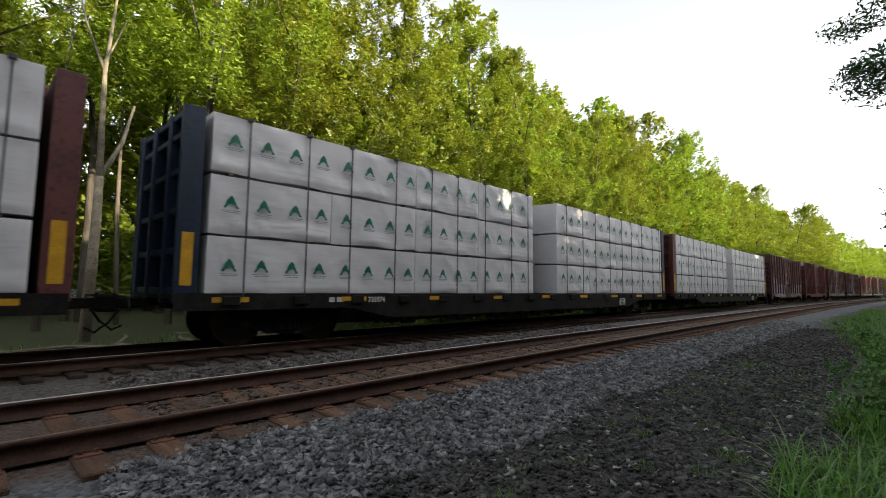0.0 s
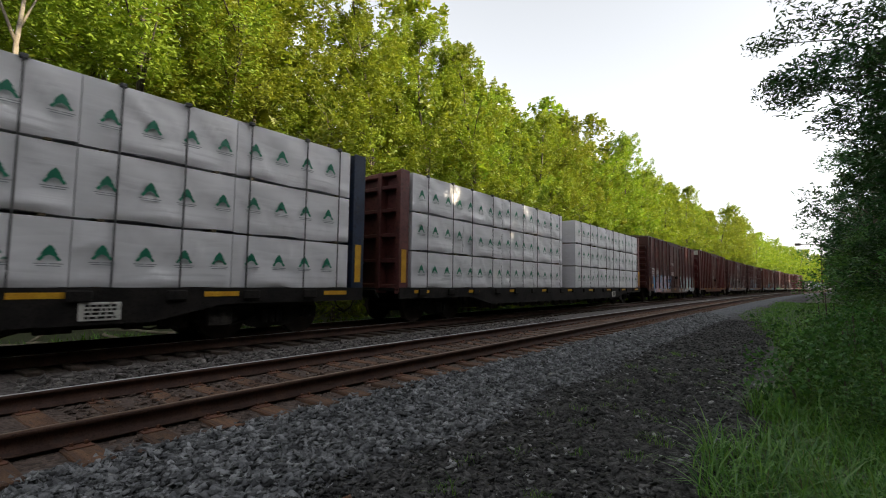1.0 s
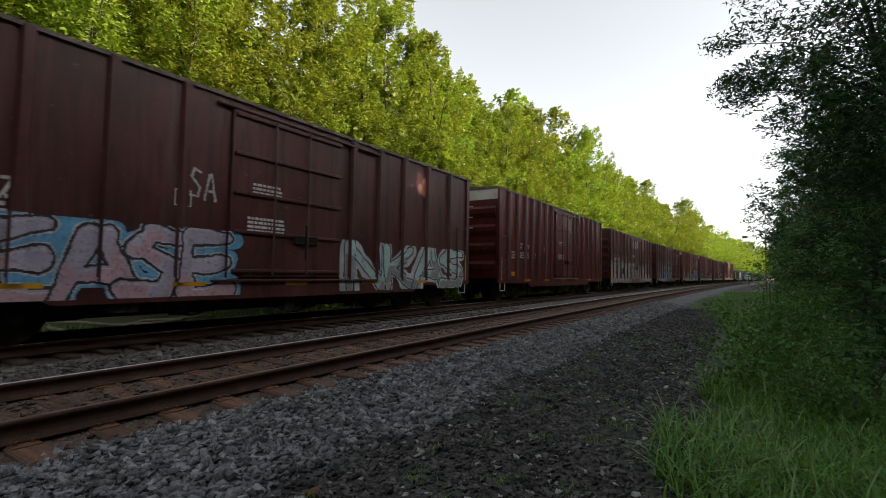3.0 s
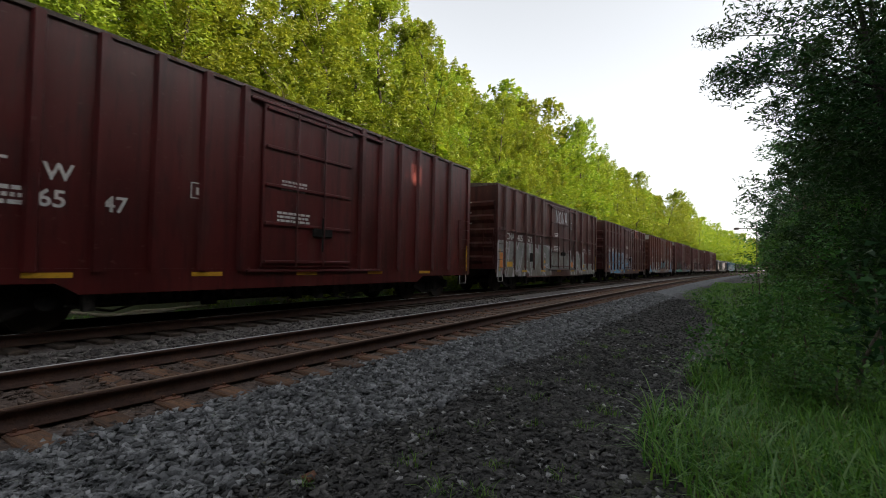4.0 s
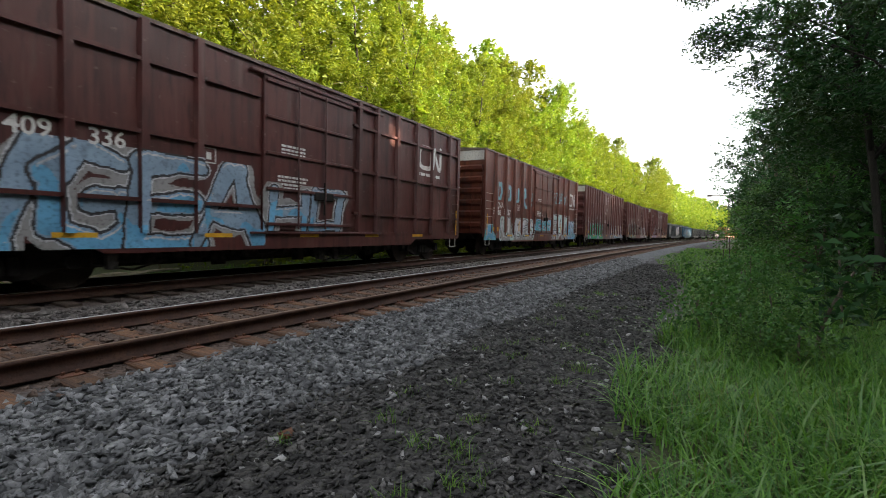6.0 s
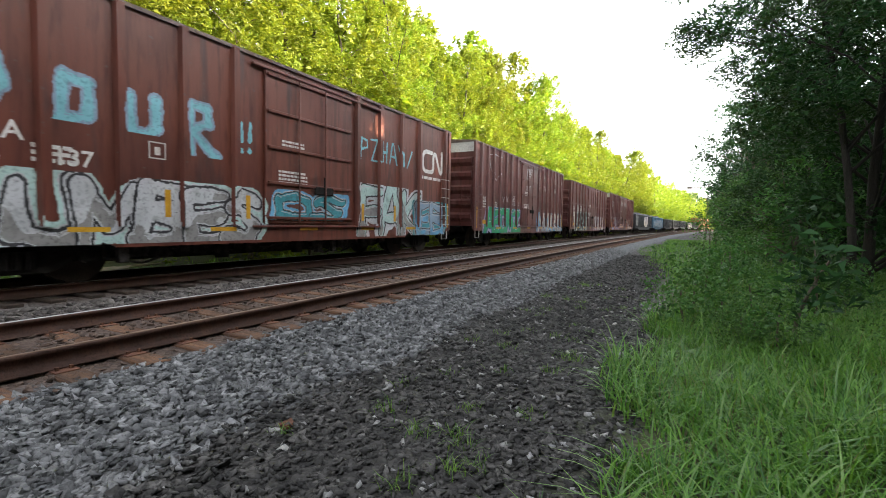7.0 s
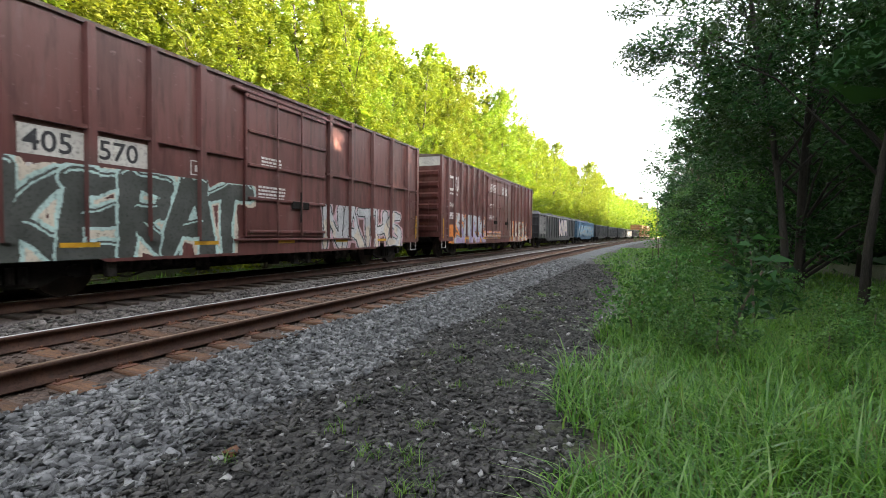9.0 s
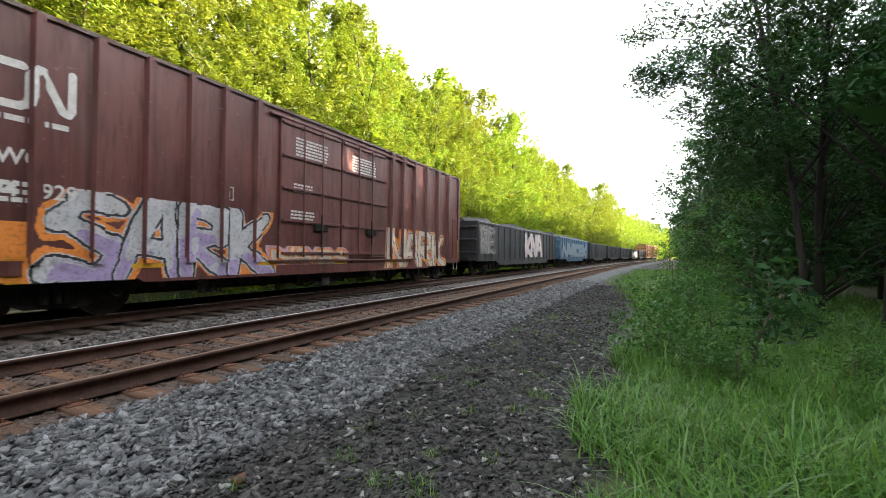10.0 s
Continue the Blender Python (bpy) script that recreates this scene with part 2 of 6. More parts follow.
MAT_MAROON = mat("maroon steel", (0.085, 0.022, 0.022), (0.12, 0.035, 0.03), 1.5, 0.55, c3=(0.06, 0.03, 0.025), wear=0.6)
MAT_UNDER = mat("grimy black steel", (0.009, 0.008, 0.0075), (0.019, 0.016, 0.0145), 3, 0.88, 0.0, spec=0.2)
MAT_RIG = mat("dusty underframe steel", (0.014, 0.012, 0.011), (0.05, 0.044, 0.04), 7, 0.85, 0.0, 0.6, 20, spec=0.25)
MAT_WHEEL = mat("brown wheel steel", (0.022, 0.014, 0.011), (0.04, 0.025, 0.018), 4, 0.75, 0.2)
MAT_YELLOW = mat("yellow reflector", (0.52, 0.26, 0.008), (0.62, 0.34, 0.015), 5, 0.55, c3=(0.4, 0.2, 0.02), wear=0.62)
MAT_WHITE = mat("white stencil paint", (0.55, 0.54, 0.52), (0.68, 0.67, 0.65), 8, 0.7, c3=(0.3, 0.2, 0.18), wear=0.62)
MAT_CREAM = mat("faded cream paint", (0.45, 0.43, 0.40), (0.58, 0.56, 0.52), 2, 0.65, c3=(0.2, 0.12, 0.09), wear=0.64)
MAT_ROOF = mat("weathered galvanised roof", (0.10, 0.075, 0.065), (0.17, 0.13, 0.11), 2, 0.6, 0.3, c3=(0.10, 0.045, 0.03))
MAT_BLACKLOAD = mat("dark scrap load", (0.03, 0.03, 0.033), (0.085, 0.085, 0.09), 4, 0.7, 0.3, 0.8, 14, bdist=0.06)
# foliage in two tones: sunlight and shade are put into the leaf colours
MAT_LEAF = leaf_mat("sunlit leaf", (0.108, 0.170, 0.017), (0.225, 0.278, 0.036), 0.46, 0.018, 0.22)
MAT_LEAF_DARK = leaf_mat("shade-dark leaf", (0.013, 0.040, 0.015), (0.034, 0.080, 0.026), 0.3, 0.02, 0.14)
MAT_GRASS = leaf_mat("grass blade", (0.032, 0.125, 0.018), (0.18, 0.36, 0.065), 0.42, 0.01, 0.6)
MAT_WEED = leaf_mat("weed leaf", (0.028, 0.095, 0.02), (0.085, 0.20, 0.045), 0.35, 0.015, 0.4)
MAT_BLADE = leaf_mat("long grass blade", (0.06, 0.19, 0.03), (0.20, 0.37, 0.09), 0.4, 0.01, 0.9)
MAT_STRAW = leaf_mat("dry grass", (0.17, 0.16, 0.07), (0.28, 0.25, 0.12), 0.25, 0.01)
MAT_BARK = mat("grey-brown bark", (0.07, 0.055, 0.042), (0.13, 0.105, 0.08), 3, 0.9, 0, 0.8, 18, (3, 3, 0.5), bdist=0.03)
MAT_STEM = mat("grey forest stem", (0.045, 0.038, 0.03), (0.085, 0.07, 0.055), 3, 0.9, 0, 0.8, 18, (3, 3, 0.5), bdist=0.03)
# bark of the camera-side trees, blackened in colour for the shade they stand in
MAT_SHADEBARK = mat("shade-dark bark", (0.010, 0.008, 0.006), (0.022, 0.018, 0.014), 3, 0.92, 0, 0.8, 18, (3, 3, 0.5), bdist=0.03)
MAT_PALEBARK = mat("pale birch bark", (0.17, 0.14, 0.10), (0.26, 0.22, 0.165), 2, 0.85, 0, 0.6, 16, (1, 1, 2), c3=(0.10, 0.08, 0.06), wear=0.6)


def car_paint(name, c1, c2, faded, rough=0.43, spec=0.45):
    """Weathered paint: faded patches, rust streaks that run down, chalky rubbed spots."""
    m = mat(name, c1, c2, 0.55, rough, 0, 0.25, 25, (1, 1.6, 0.28), c3=faded, wear=0.60, spread=0.2, spec=spec)
    nt = m.node_tree
    N, L = nt.nodes, nt.links.new
    b = N["Principled BSDF"]
    tc = N.new("ShaderNodeTexCoord")
    col = b.inputs["Base Color"].links[0].from_socket
    for scale, stretch, lo, hi, tint, most in ((0.55, (1, 1.3, 0.8), 0.50, 0.68, tuple(0.4 * k for k in c1), 0.6), (1.0, (4, 5, 0.22), 0.52, 0.72, tuple(0.42 * k for k in c1), 0.75), (2.0, (3, 7, 0.3), 0.60, 0.74, tuple(0.5 * (a + z) for a, z in zip(c2, faded)), 0.5), (7.0, (1, 1, 1.6), 0.66, 0.72, tuple(1.3 * k + 0.03 for k in faded), 0.5)):
        mp, n, r, x = N.new("ShaderNodeMapping"), N.new("ShaderNodeTexNoise"), N.new("ShaderNodeMapRange"), N.new("ShaderNodeMix")
        mp.inputs["Scale"].default_value = stretch
        n.inputs["Scale"].default_value, n.inputs["Detail"].default_value = scale, 7
        r.inputs[1].default_value, r.inputs[2].default_value, r.inputs[4].default_value = lo, hi, most
        x.data_type = "RGBA"
        x.inputs[7].default_value = rgb(tint)
        L(tc.outputs["Object"], mp.inputs[0])
        L(mp.outputs[0], n.inputs["Vector"])
        L(n.outputs[0], r.inputs[0])
        L(r.outputs[0], x.inputs[0])
        L(col, x.inputs[6])
        col = x.outputs[2]
    L(col, b.inputs["Base Color"])
    return m


# ---- ground ----
def ground_height(x):
    """Height of the ground across the track; rail tops are at 0."""
    xs = (-60, -30, -14, -12.4, -11.6, -8.2, -7.6, -7.1, -6.8, -6.3, -4.75, -4.6, -4.15, -3.9, -2.9, -0.6, 3, 8, 60)
    zs = (0.6, 0.1, -0.45, -0.5, -0.24, -0.23, -0.26, -0.26, -0.23, -0.19, -0.19, -0.215, -0.215, -0.25, -0.42, -0.44, -0.42, -0.3, 0.5)
    return np.interp(x, xs, zs)


def make_ground():
    xs = np.concatenate([[-900, -300, -120], np.arange(-60, -13, 4.0), np.arange(-12.8, 3.0, 0.3), np.arange(3.5, 20, 2.0), [30, 60, 120, 300, 900]])
    ys = np.concatenate([[-900, -300, -100], np.arange(-40, 40, 1.0), np.arange(40, 120, 4.0), np.arange(120, 300, 10.0), [300, 340, 400, 500, 700, 1100]])
    X, Y = np.meshgrid(xs, ys, indexing="ij")
    Z = ground_height(X) + 0.006 * np.sin(X * 2.1 + Y * 0.7) * np.sin(Y * 1.3 - X) * ((X > -3.0) | (X < -12.5))
    v = np.stack([X + bend(np.minimum(Y, 420)), Y, Z], -1).reshape(-1, 3)
    nx, ny = len(xs), len(ys)
    i, j = np.meshgrid(np.arange(nx - 1), np.arange(ny - 1), indexing="ij")
    a = (i * ny + j).ravel()
    f = np.stack([a, a + ny, a + ny + 1, a + 1], -1)
    me = bulk("ground", v, f, MAT_GROUND, smooth=True)
    uv = me.uv_layers.new(name="plan")
    plan = np.stack([X, Y], -1).reshape(-1, 2) / 100
    uv.data.foreach_set("uv", plan[f.ravel()].astype(np.float32).ravel())
    tagged(new("ground", me), "grey ballast shoulder, dark cinder path and green verge", "ground", kind="structure")


make_ground()

# ---- tracks ----
NEAR, FAR = -5.446, -9.85  # track centres
RAIL_PROFILE = [(-0.07, -0.17), (0.07, -0.17), (0.07, -0.158), (0.012, -0.135), (0.009, -0.045), (0.034, -0.038), (0.036, -0.008), (0.028, -0.001),
                (-0.028, -0.001), (-0.036, -0.008), (-0.034, -0.038), (-0.009, -0.045), (-0.012, -0.135), (-0.07, -0.158)]
TRACK_Y = np.concatenate([np.arange(-40, 200, 5.0), np.arange(200, 431, 10.0)])


def sweep(name, profile, x, material):
    n, k = len(TRACK_Y), len(profile)
    p = np.array(profile)
    v = np.stack([np.repeat(x + bend(TRACK_Y), k) + np.tile(p[:, 0], n), np.repeat(TRACK_Y, k), np.tile(p[:, 1], n)], -1)
    i, j = np.meshgrid(np.arange(n - 1), np.arange(k), indexing="ij")
    f = np.stack([i * k + j, i * k + (j + 1) % k, (i + 1) * k + (j + 1) % k, (i + 1) * k + j], -1).reshape(-1, 4)
    return bulk(name, v, f, material)


def make_track(centre, head, label):
    track = tagged(new("track"), label, "railway track", kind="structure")
    for side in (-0.7525, 0.7525):
        rail = part("rail", sweep("rail", RAIL_PROFILE, centre + side, MAT_RAIL), track, "rusty brown steel rail")
        part("rail_head", sweep("rail_head", [(-0.022, 0.0), (0.022, 0.0), (0.022, 0.003), (-0.022, 0.003)], centre + side, head), rail, "worn running surface")
    return track


track_near = make_track(NEAR, MAT_DULL, "empty track with rusty rails on weathered wooden ties")
track_far = make_track(FAR, MAT_SHINE, "second track with worn rails under the freight train")
# sky glint on this one rail, put into a paler head colour
far_head = track_near.children[0].children[0]
far_head.data.materials[0] = MAT_SHINE


# ---- rolling stock: shared pieces ----
def disc(g, x0, x1, y, z, r, n=20):
    g.prism([(r * math.cos(2 * math.pi * k / n), r * math.sin(2 * math.pi * k / n)) for k in range(n)], lambda u, w, a: (a, y + u, z + w), x0, x1)
    return g


def wheel_mesh():
    g = Geo()
    disc(g, -0.07, 0.05, 0, 0, 0.46)
    disc(g, -0.10, -0.07, 0, 0, 0.49)
    disc(g, 0.05, 0.09, 0, 0, 0.13, 12)
    return g.mesh("wheel", MAT_WHEEL)


def side_frame_mesh():
    g = Geo()
    out = [(-1.15, 0.36), (-1.15, 0.60), (-0.75, 0.64), (-0.45, 0.80), (0.45, 0.80), (0.75, 0.64), (1.15, 0.60), (1.15, 0.36), (0.72, 0.38), (0.40, 0.22), (-0.40, 0.22), (-0.72, 0.38)]
    g.prism(out, lambda u, w, a: (a, u, w), 0, 0.13)
    for y in (-0.88, 0.88):
        disc(g, 0.10, 0.24, y, 0.46, 0.11, 10)
    for y in (-0.16, 0, 0.16):
        g.tube([(0.16, y, 0.30), (0.16, y, 0.56)], [0.07, 0.07], 8)
    return g.mesh("side_frame", MAT_UNDER)


def bolster_mesh():
    g = Geo().box(-1.0, 1.0, -0.16, 0.16, 0.55, 0.78, 0.03)
    for y in (-0.88, 0.88):
        g.tube([(-0.75, y, 0.46), (0.75, y, 0.46)], [0.08, 0.08], 8)
    return g.mesh("bolster", MAT_UNDER)


def coupler_mesh():
    g = Geo().box(-0.09, 0.09, 0, 0.55, 0.74, 0.92, 0.02).box(-0.17, 0.13, -0.22, 0.05, 0.68, 0.98, 0.04)
    g.tube([(0.25, 0.1, 0.72), (0.3, -0.05, 0.5), (0.22, -0.22, 0.34), (0.12, -0.35, 0.42)], [0.022] * 4, 6)
    g.tube([(0.1, 0.02, 1.0), (0.5, 0.05, 0.95), (1.1, 0.05, 0.95), (1.25, 0.05, 0.75)], [0.015] * 4, 5)
    return g.mesh("coupler", MAT_UNDER)


WHEEL, SIDE_FRAME, BOLSTER, COUPLER = wheel_mesh(), side_frame_mesh(), bolster_mesh(), coupler_mesh()
WHEELS = {}  # the wheels, by their place on the truck
CARS = []  # things that ride on the train: the thing, its place in the train, its offset across and its height


def add_running_gear(car, length, inset):
    for y in (-length / 2 + inset, length / 2 - inset):
        truck = part("truck", BOLSTER, car, "black four-wheel truck", pose(0, y, 0))
        for sx in (-1, 1):
            part("side_frame", SIDE_FRAME, truck, at=pose(sx * 0.92, 0, 0, 0, 0, 0 if sx > 0 else 180))
            for dy in (-0.88, 0.88):
                WHEELS.setdefault((sx, dy), []).append(part("wheel", WHEEL, truck, at=pose(sx * 0.755, dy, 0.46, 0, 0, 0 if sx > 0 else 180)))
    for s in (-1, 1):
        part("coupler", COUPLER, car, at=pose(0, s * (length / 2 + 0.62), 0, 0, 0, 0 if s < 0 else 180))
    g = Geo().box(-0.3, 0.3, -length / 2 + 0.2, length / 2 - 0.2, 0.72, 1.0)
    for y in np.arange(-length / 2 + 3.2, length / 2 - 3, 1.6):
        g.box(-1.3, 1.3, y - 0.05, y + 0.05, 0.78, 1.0)
    part("underframe", g.mesh("underframe", MAT_UNDER), car)
    g = Geo()
    g.tube([(0.7, -1.2, 0.62), (0.7, -0.3, 0.62)], [0.2, 0.2], 12).tube([(0.7, 0.6, 0.66), (0.7, 1.3, 0.66)], [0.15, 0.15], 10)
    g.tube([(0.5, -length / 2 + 2, 0.7), (0.5, length / 2 - 2, 0.7)], [0.025, 0.025], 5).box(0.85, 1.15, 1.7, 2.2, 0.48, 0.8, 0.02)
    for y in (-2.6, -1.9, 2.6, 3.1):
        g.box(0.9, 1.0, y, y + 0.06, 0.45, 0.8)
    part("brake_gear", g.mesh("brake_gear", MAT_UNDER), car)
    r = random.Random(int(length * 10))
    g = Geo().box(-0.32, -0.05, -length / 2 + 3.6, length / 2 - 3.6, 0.26, 0.73)
    y = -length / 2 + 3.4
    while y < length / 2 - 3.4:
        w, x, z = r.uniform(0.08, 0.5), r.uniform(0.4, 1.2), r.uniform(0.24, 0.46)
        g.box(x, x + r.uniform(0.06, 0.16), y, y + w, z, r.uniform(0.64, 0.82), 0.012)
        if r.random() < 0.45:
            g.tube([(x + 0.05, y - 0.2, z + 0.1), (x - 0.1, y + 0.5, z - 0.04), (x, y + 1.0, z + 0.12)], [0.022] * 3, 5)
        y += w + r.uniform(0.02, 0.28)
    part("brake_rigging", g.mesh("brake_rigging", MAT_RIG), car, "dusty grey-brown rods and brackets")


TEXTS = {}


def lettering(name, text, height, y, z, x, car, material, label=""):
    """Stencilled characters on the side that faces the camera, from y on, standing on z."""
    key = (text, height, material.name)
    if key not in TEXTS:
        c = bpy.data.curves.new(name, "FONT")
        c.body, c.size, c.extrude, c.offset = text, height / 0.7, 0.001, 0.006
        c.resolution_u = 3
        ob = new(name, c)
        me = bpy.data.meshes.new_from_object(ob)
        bpy.data.objects.remove(ob)
        me.materials.clear()
        me.materials.append(material)
        TEXTS[key] = me
    m = Matrix(((0, 0, 1, x + 0.004), (1, 0, 0, y), (0, 1, 0, z), (0, 0, 0, 1)))
    return part(name, TEXTS[key], car, label, m)


def bars(name, y, z, x, rows, width, height, car, material, seed=0):
    """Writing too small to read: rows of short bars."""
    r = random.Random(seed)
    g = Geo()
    for k in range(rows):
        yy = y
        while yy < y + width * 0.95:
            w = height * r.uniform(0.8, 3.2)
            w = min(w, y + width - yy)
            g.box(x, x + 0.002, yy, yy + w, z - k * height * 1.7, z - k * height * 1.7 + height)
            yy += w + height * 0.5
    return part(name, g.mesh(name, material), car)


# strokes of the painted signs, letter by letter, in a unit box
GLYPHS = {
    "A": [[(0, 0), (0.42, 1), (0.6, 1), (1, 0)], [(0.22, 0.36), (0.8, 0.36)]],
    "B": [[(0.1, 0), (0.1, 1), (0.72, 0.96), (0.8, 0.7), (0.2, 0.54), (0.9, 0.36), (0.8, 0.04), (0.1, 0)]],
    "C": [[(0.9, 0.85), (0.6, 1), (0.15, 0.8), (0.1, 0.2), (0.55, 0), (0.95, 0.18)]],
    "D": [[(0.1, 0), (0.1, 1), (0.7, 0.95), (0.95, 0.5), (0.7, 0.05), (0.1, 0)]],
    "E": [[(0.9, 1), (0.15, 0.95), (0.1, 0.03), (0.92, 0)], [(0.12, 0.5), (0.75, 0.52)]],
    "F": [[(0.95, 1), (0.18, 0.95), (0.1, 0)], [(0.14, 0.5), (0.75, 0.52)]],
    "G": [[(0.9, 0.85), (0.5, 1), (0.1, 0.7), (0.12, 0.2), (0.5, 0), (0.92, 0.15), (0.9, 0.45), (0.55, 0.45)]],
    "H": [[(0.1, 0), (0.12, 1)], [(0.9, 0), (0.86, 1)], [(0.1, 0.5), (0.88, 0.52)]],
    "K": [[(0.12, 0), (0.14, 1)], [(0.9, 1), (0.18, 0.46), (0.98, 0)]],
    "M": [[(0, 0), (0.12, 1), (0.5, 0.35), (0.88, 1), (1, 0)]],
    "N": [[(0.05, 0), (0.12, 1), (0.85, 0.02), (0.95, 1)]],
    "O": [[(0.5, 0), (0.12, 0.2), (0.1, 0.8), (0.5, 1), (0.88, 0.8), (0.9, 0.2), (0.5, 0)]],
    "P": [[(0.1, 0), (0.12, 1), (0.8, 0.92), (0.82, 0.6), (0.15, 0.45)]],
    "R": [[(0.1, 0), (0.12, 1), (0.8, 0.92), (0.8, 0.62), (0.18, 0.48), (0.95, 0)]],
    "S": [[(0.92, 0.9), (0.35, 1), (0.12, 0.72), (0.85, 0.38), (0.7, 0.05), (0.05, 0.08)]],
    "T": [[(0.5, 0), (0.52, 0.95)], [(0, 0.9), (1, 1)]],
    "U": [[(0.1, 1), (0.12, 0.15), (0.5, 0), (0.86, 0.15), (0.9, 1)]],
    "V": [[(0, 1), (0.48, 0), (1, 1)]],
    "W": [[(0, 1), (0.25, 0), (0.5, 0.65), (0.75, 0), (1, 1)]],
    "Y": [[(0.05, 1), (0.5, 0.5), (0.95, 1)], [(0.5, 0.5), (0.45, 0)]],
    "Z": [[(0.05, 0.95), (0.92, 1), (0.08, 0.03), (1, 0)]],
    "Q": [[(0.15, 0.05), (0.12, 0.95), (0.85, 0.92), (0.82, 0.08), (0.15, 0.05)]],
    "!": [[(0.5, 1), (0.42, 0.42)], [(0.38, 0.12), (0.36, 0.05)]],
    "/": [[(0.15, 0), (0.85, 1)]],
    "*": [[(0.1, 0), (0.5, 0.5), (0.9, 0)], [(0.5, 0.4), (0.5, 1)], [(0.1, 0.65), (0.9, 0.68)]],
    "~": [[(0, 0.2), (0.2, 0.9), (0.35, 0.1), (0.55, 1), (0.7, 0.2), (1, 0.7)]],
    "0": [[(0.5, 1), (0.0, 0.92), (0.04, 0.45), (0.5, 0), (0.96, 0.45), (1, 0.92), (0.5, 1)]],
}


def stroke_distance(Y, Z, strokes, place, thick, taper=True):
    """Distance from every cell to the strokes, less their half width."""
    D = np.full(Y.shape, 9.0)
    for line in strokes:
        for (ax, az), (bx, bz) in zip(line, line[1:]):
            a, b = np.array(place(ax, az)), np.array(place(bx, bz))
            ab = b - a
            t = np.clip(((Y - a[0]) * ab[0] + (Z - a[1]) * ab[1]) / (ab @ ab), 0, 1)
            D = np.minimum(D, np.hypot(Y - a[0] - t * ab[0], Z - a[1] - t * ab[1]) - thick * (0.75 + 0.5 * t if taper else 1))
    return D


def paint_cells(name, car, relief, ys, zs, cell, kind, mats, label):
    """Thin paint on panels and posts, cell by cell; kind -1 stays bare."""
    xk = relief(*np.meshgrid(ys + cell / 2, zs + cell / 2, indexing="ij")) + 0.003
    v, mk = [], []
    for i in range(len(ys)):
        cut = np.flatnonzero((np.diff(kind[i]) != 0) | (np.diff(xk[i]) != 0)) + 1
        for a, b in zip([0, *cut], [*cut, len(zs)]):
            if kind[i, a] >= 0:
                x, y, lo, hi = xk[i, a], ys[i], zs[a], zs[b - 1] + cell
                v += [(x, y, lo), (x, y + cell, lo), (x, y + cell, hi), (x, y, hi)]
                mk.append(kind[i, a])
    if mk:
        part(name, bulk(name, v, np.arange(len(v)).reshape(-1, 4), mats, mk), car, label)


def painted_sign(car, relief, y0, y1, z0, z1, word, thick, fill, edge, halo, seed, cell=0.018, shade=None):
    """Sprayed letters that follow panels and posts: each with its outline over the one before, a pale rim and a ragged cloud of colour."""
    rg = np.random.default_rng(seed)
    bold = thick > 0.055  # a thin line has no outline
    ys, zs = np.arange(y0 - 0.3, y1 + 0.3, cell), np.arange(z0, z1 + 0.2, cell)
    Y, Z = np.meshgrid(ys, zs, indexing="ij")
    warp = lambda s, p: sum(np.sin(Y * s * (1 + 0.3 * k) + Z * s * 0.8 * (k % 2 * 2 - 1) + p + 2 * k) for k in range(3)) / 3
    loose = 0.06 if bold else 0.0
    YW, ZW = Y + loose * warp(2.9, seed + 2), Z + loose * warp(3.7, seed + 4)
    wob = min(0.012, 0.25 * thick) * warp(11.0, seed) + min(0.008, 0.2 * thick) * warp(29.0, seed + 1)
    kind = np.full(Y.shape, -1)
    near = np.full(Y.shape, 9.0)
    w = (y1 - y0) / len(word)
    inner = warp(2.1, seed * 1.7) + 0.5 * warp(6.3, seed) - 1.5 * ((Z - z0) / (z1 - z0) - 0.45)
    line = min(0.045, 0.34 * thick) if bold else 0.0
    for k, ch in enumerate(word):
        if ch == " ":
            continue
        gw, gh = w * (rg.uniform(0.98, 1.12) if bold else 0.8), (z1 - z0) * rg.uniform(0.86, 1.0)
        gy, gz, lean = y0 + k * w, z0 + rg.uniform(0.0, 0.06) * (z1 - z0), rg.uniform(-0.12, 0.16)
        D = stroke_distance(YW, ZW, GLYPHS[ch], lambda u, q: (gy + gw * (u + lean * (q - 0.5)), gz + gh * q), thick) + wob
        near = np.minimum(near, D)
        kind[D < line] = 1
        kind[D < 0] = 0
        if shade:
            kind[(D < -0.15 * thick) & (inner > 0.1)] = 3
        if bold:  # a glint along one flank of each stroke
            up = np.gradient(D, axis=1) / cell
            kind[(D < -0.22 * thick) & (D > -0.42 * thick) & (up > 0.55)] = 4
    if bold:
        cloud = 0.10 + 0.10 * warp(1.7, seed + 3) + 0.05 * warp(7, seed)
        kind[(kind < 0) & (near < line + 0.022)] = 4
        kind[(kind < 0) & (near < line + cloud)] = 2
    kind[(Z < z0) | (Z > z1 + 0.12)] = -1
    paint_cells("painted_sign", car, relief, ys, zs, cell, kind, [fill, edge, halo, shade or fill, RIM if edge in (BLACK, DEEPBLUE, TEAL, SILVER) else edge], "sprayed outlined letter shapes" if bold else "thin sprayed scrawl")


SPRAY = {}


def spray(c, rough=0.55):
    if c not in SPRAY:
        SPRAY[c] = mat("spray paint", c, tuple(min(1, k * 1.25 + 0.01) for k in c), 2.0, rough, c3=tuple(0.6 * k + 0.02 for k in c), wear=0.6, bump=0.1)
    return SPRAY[c]


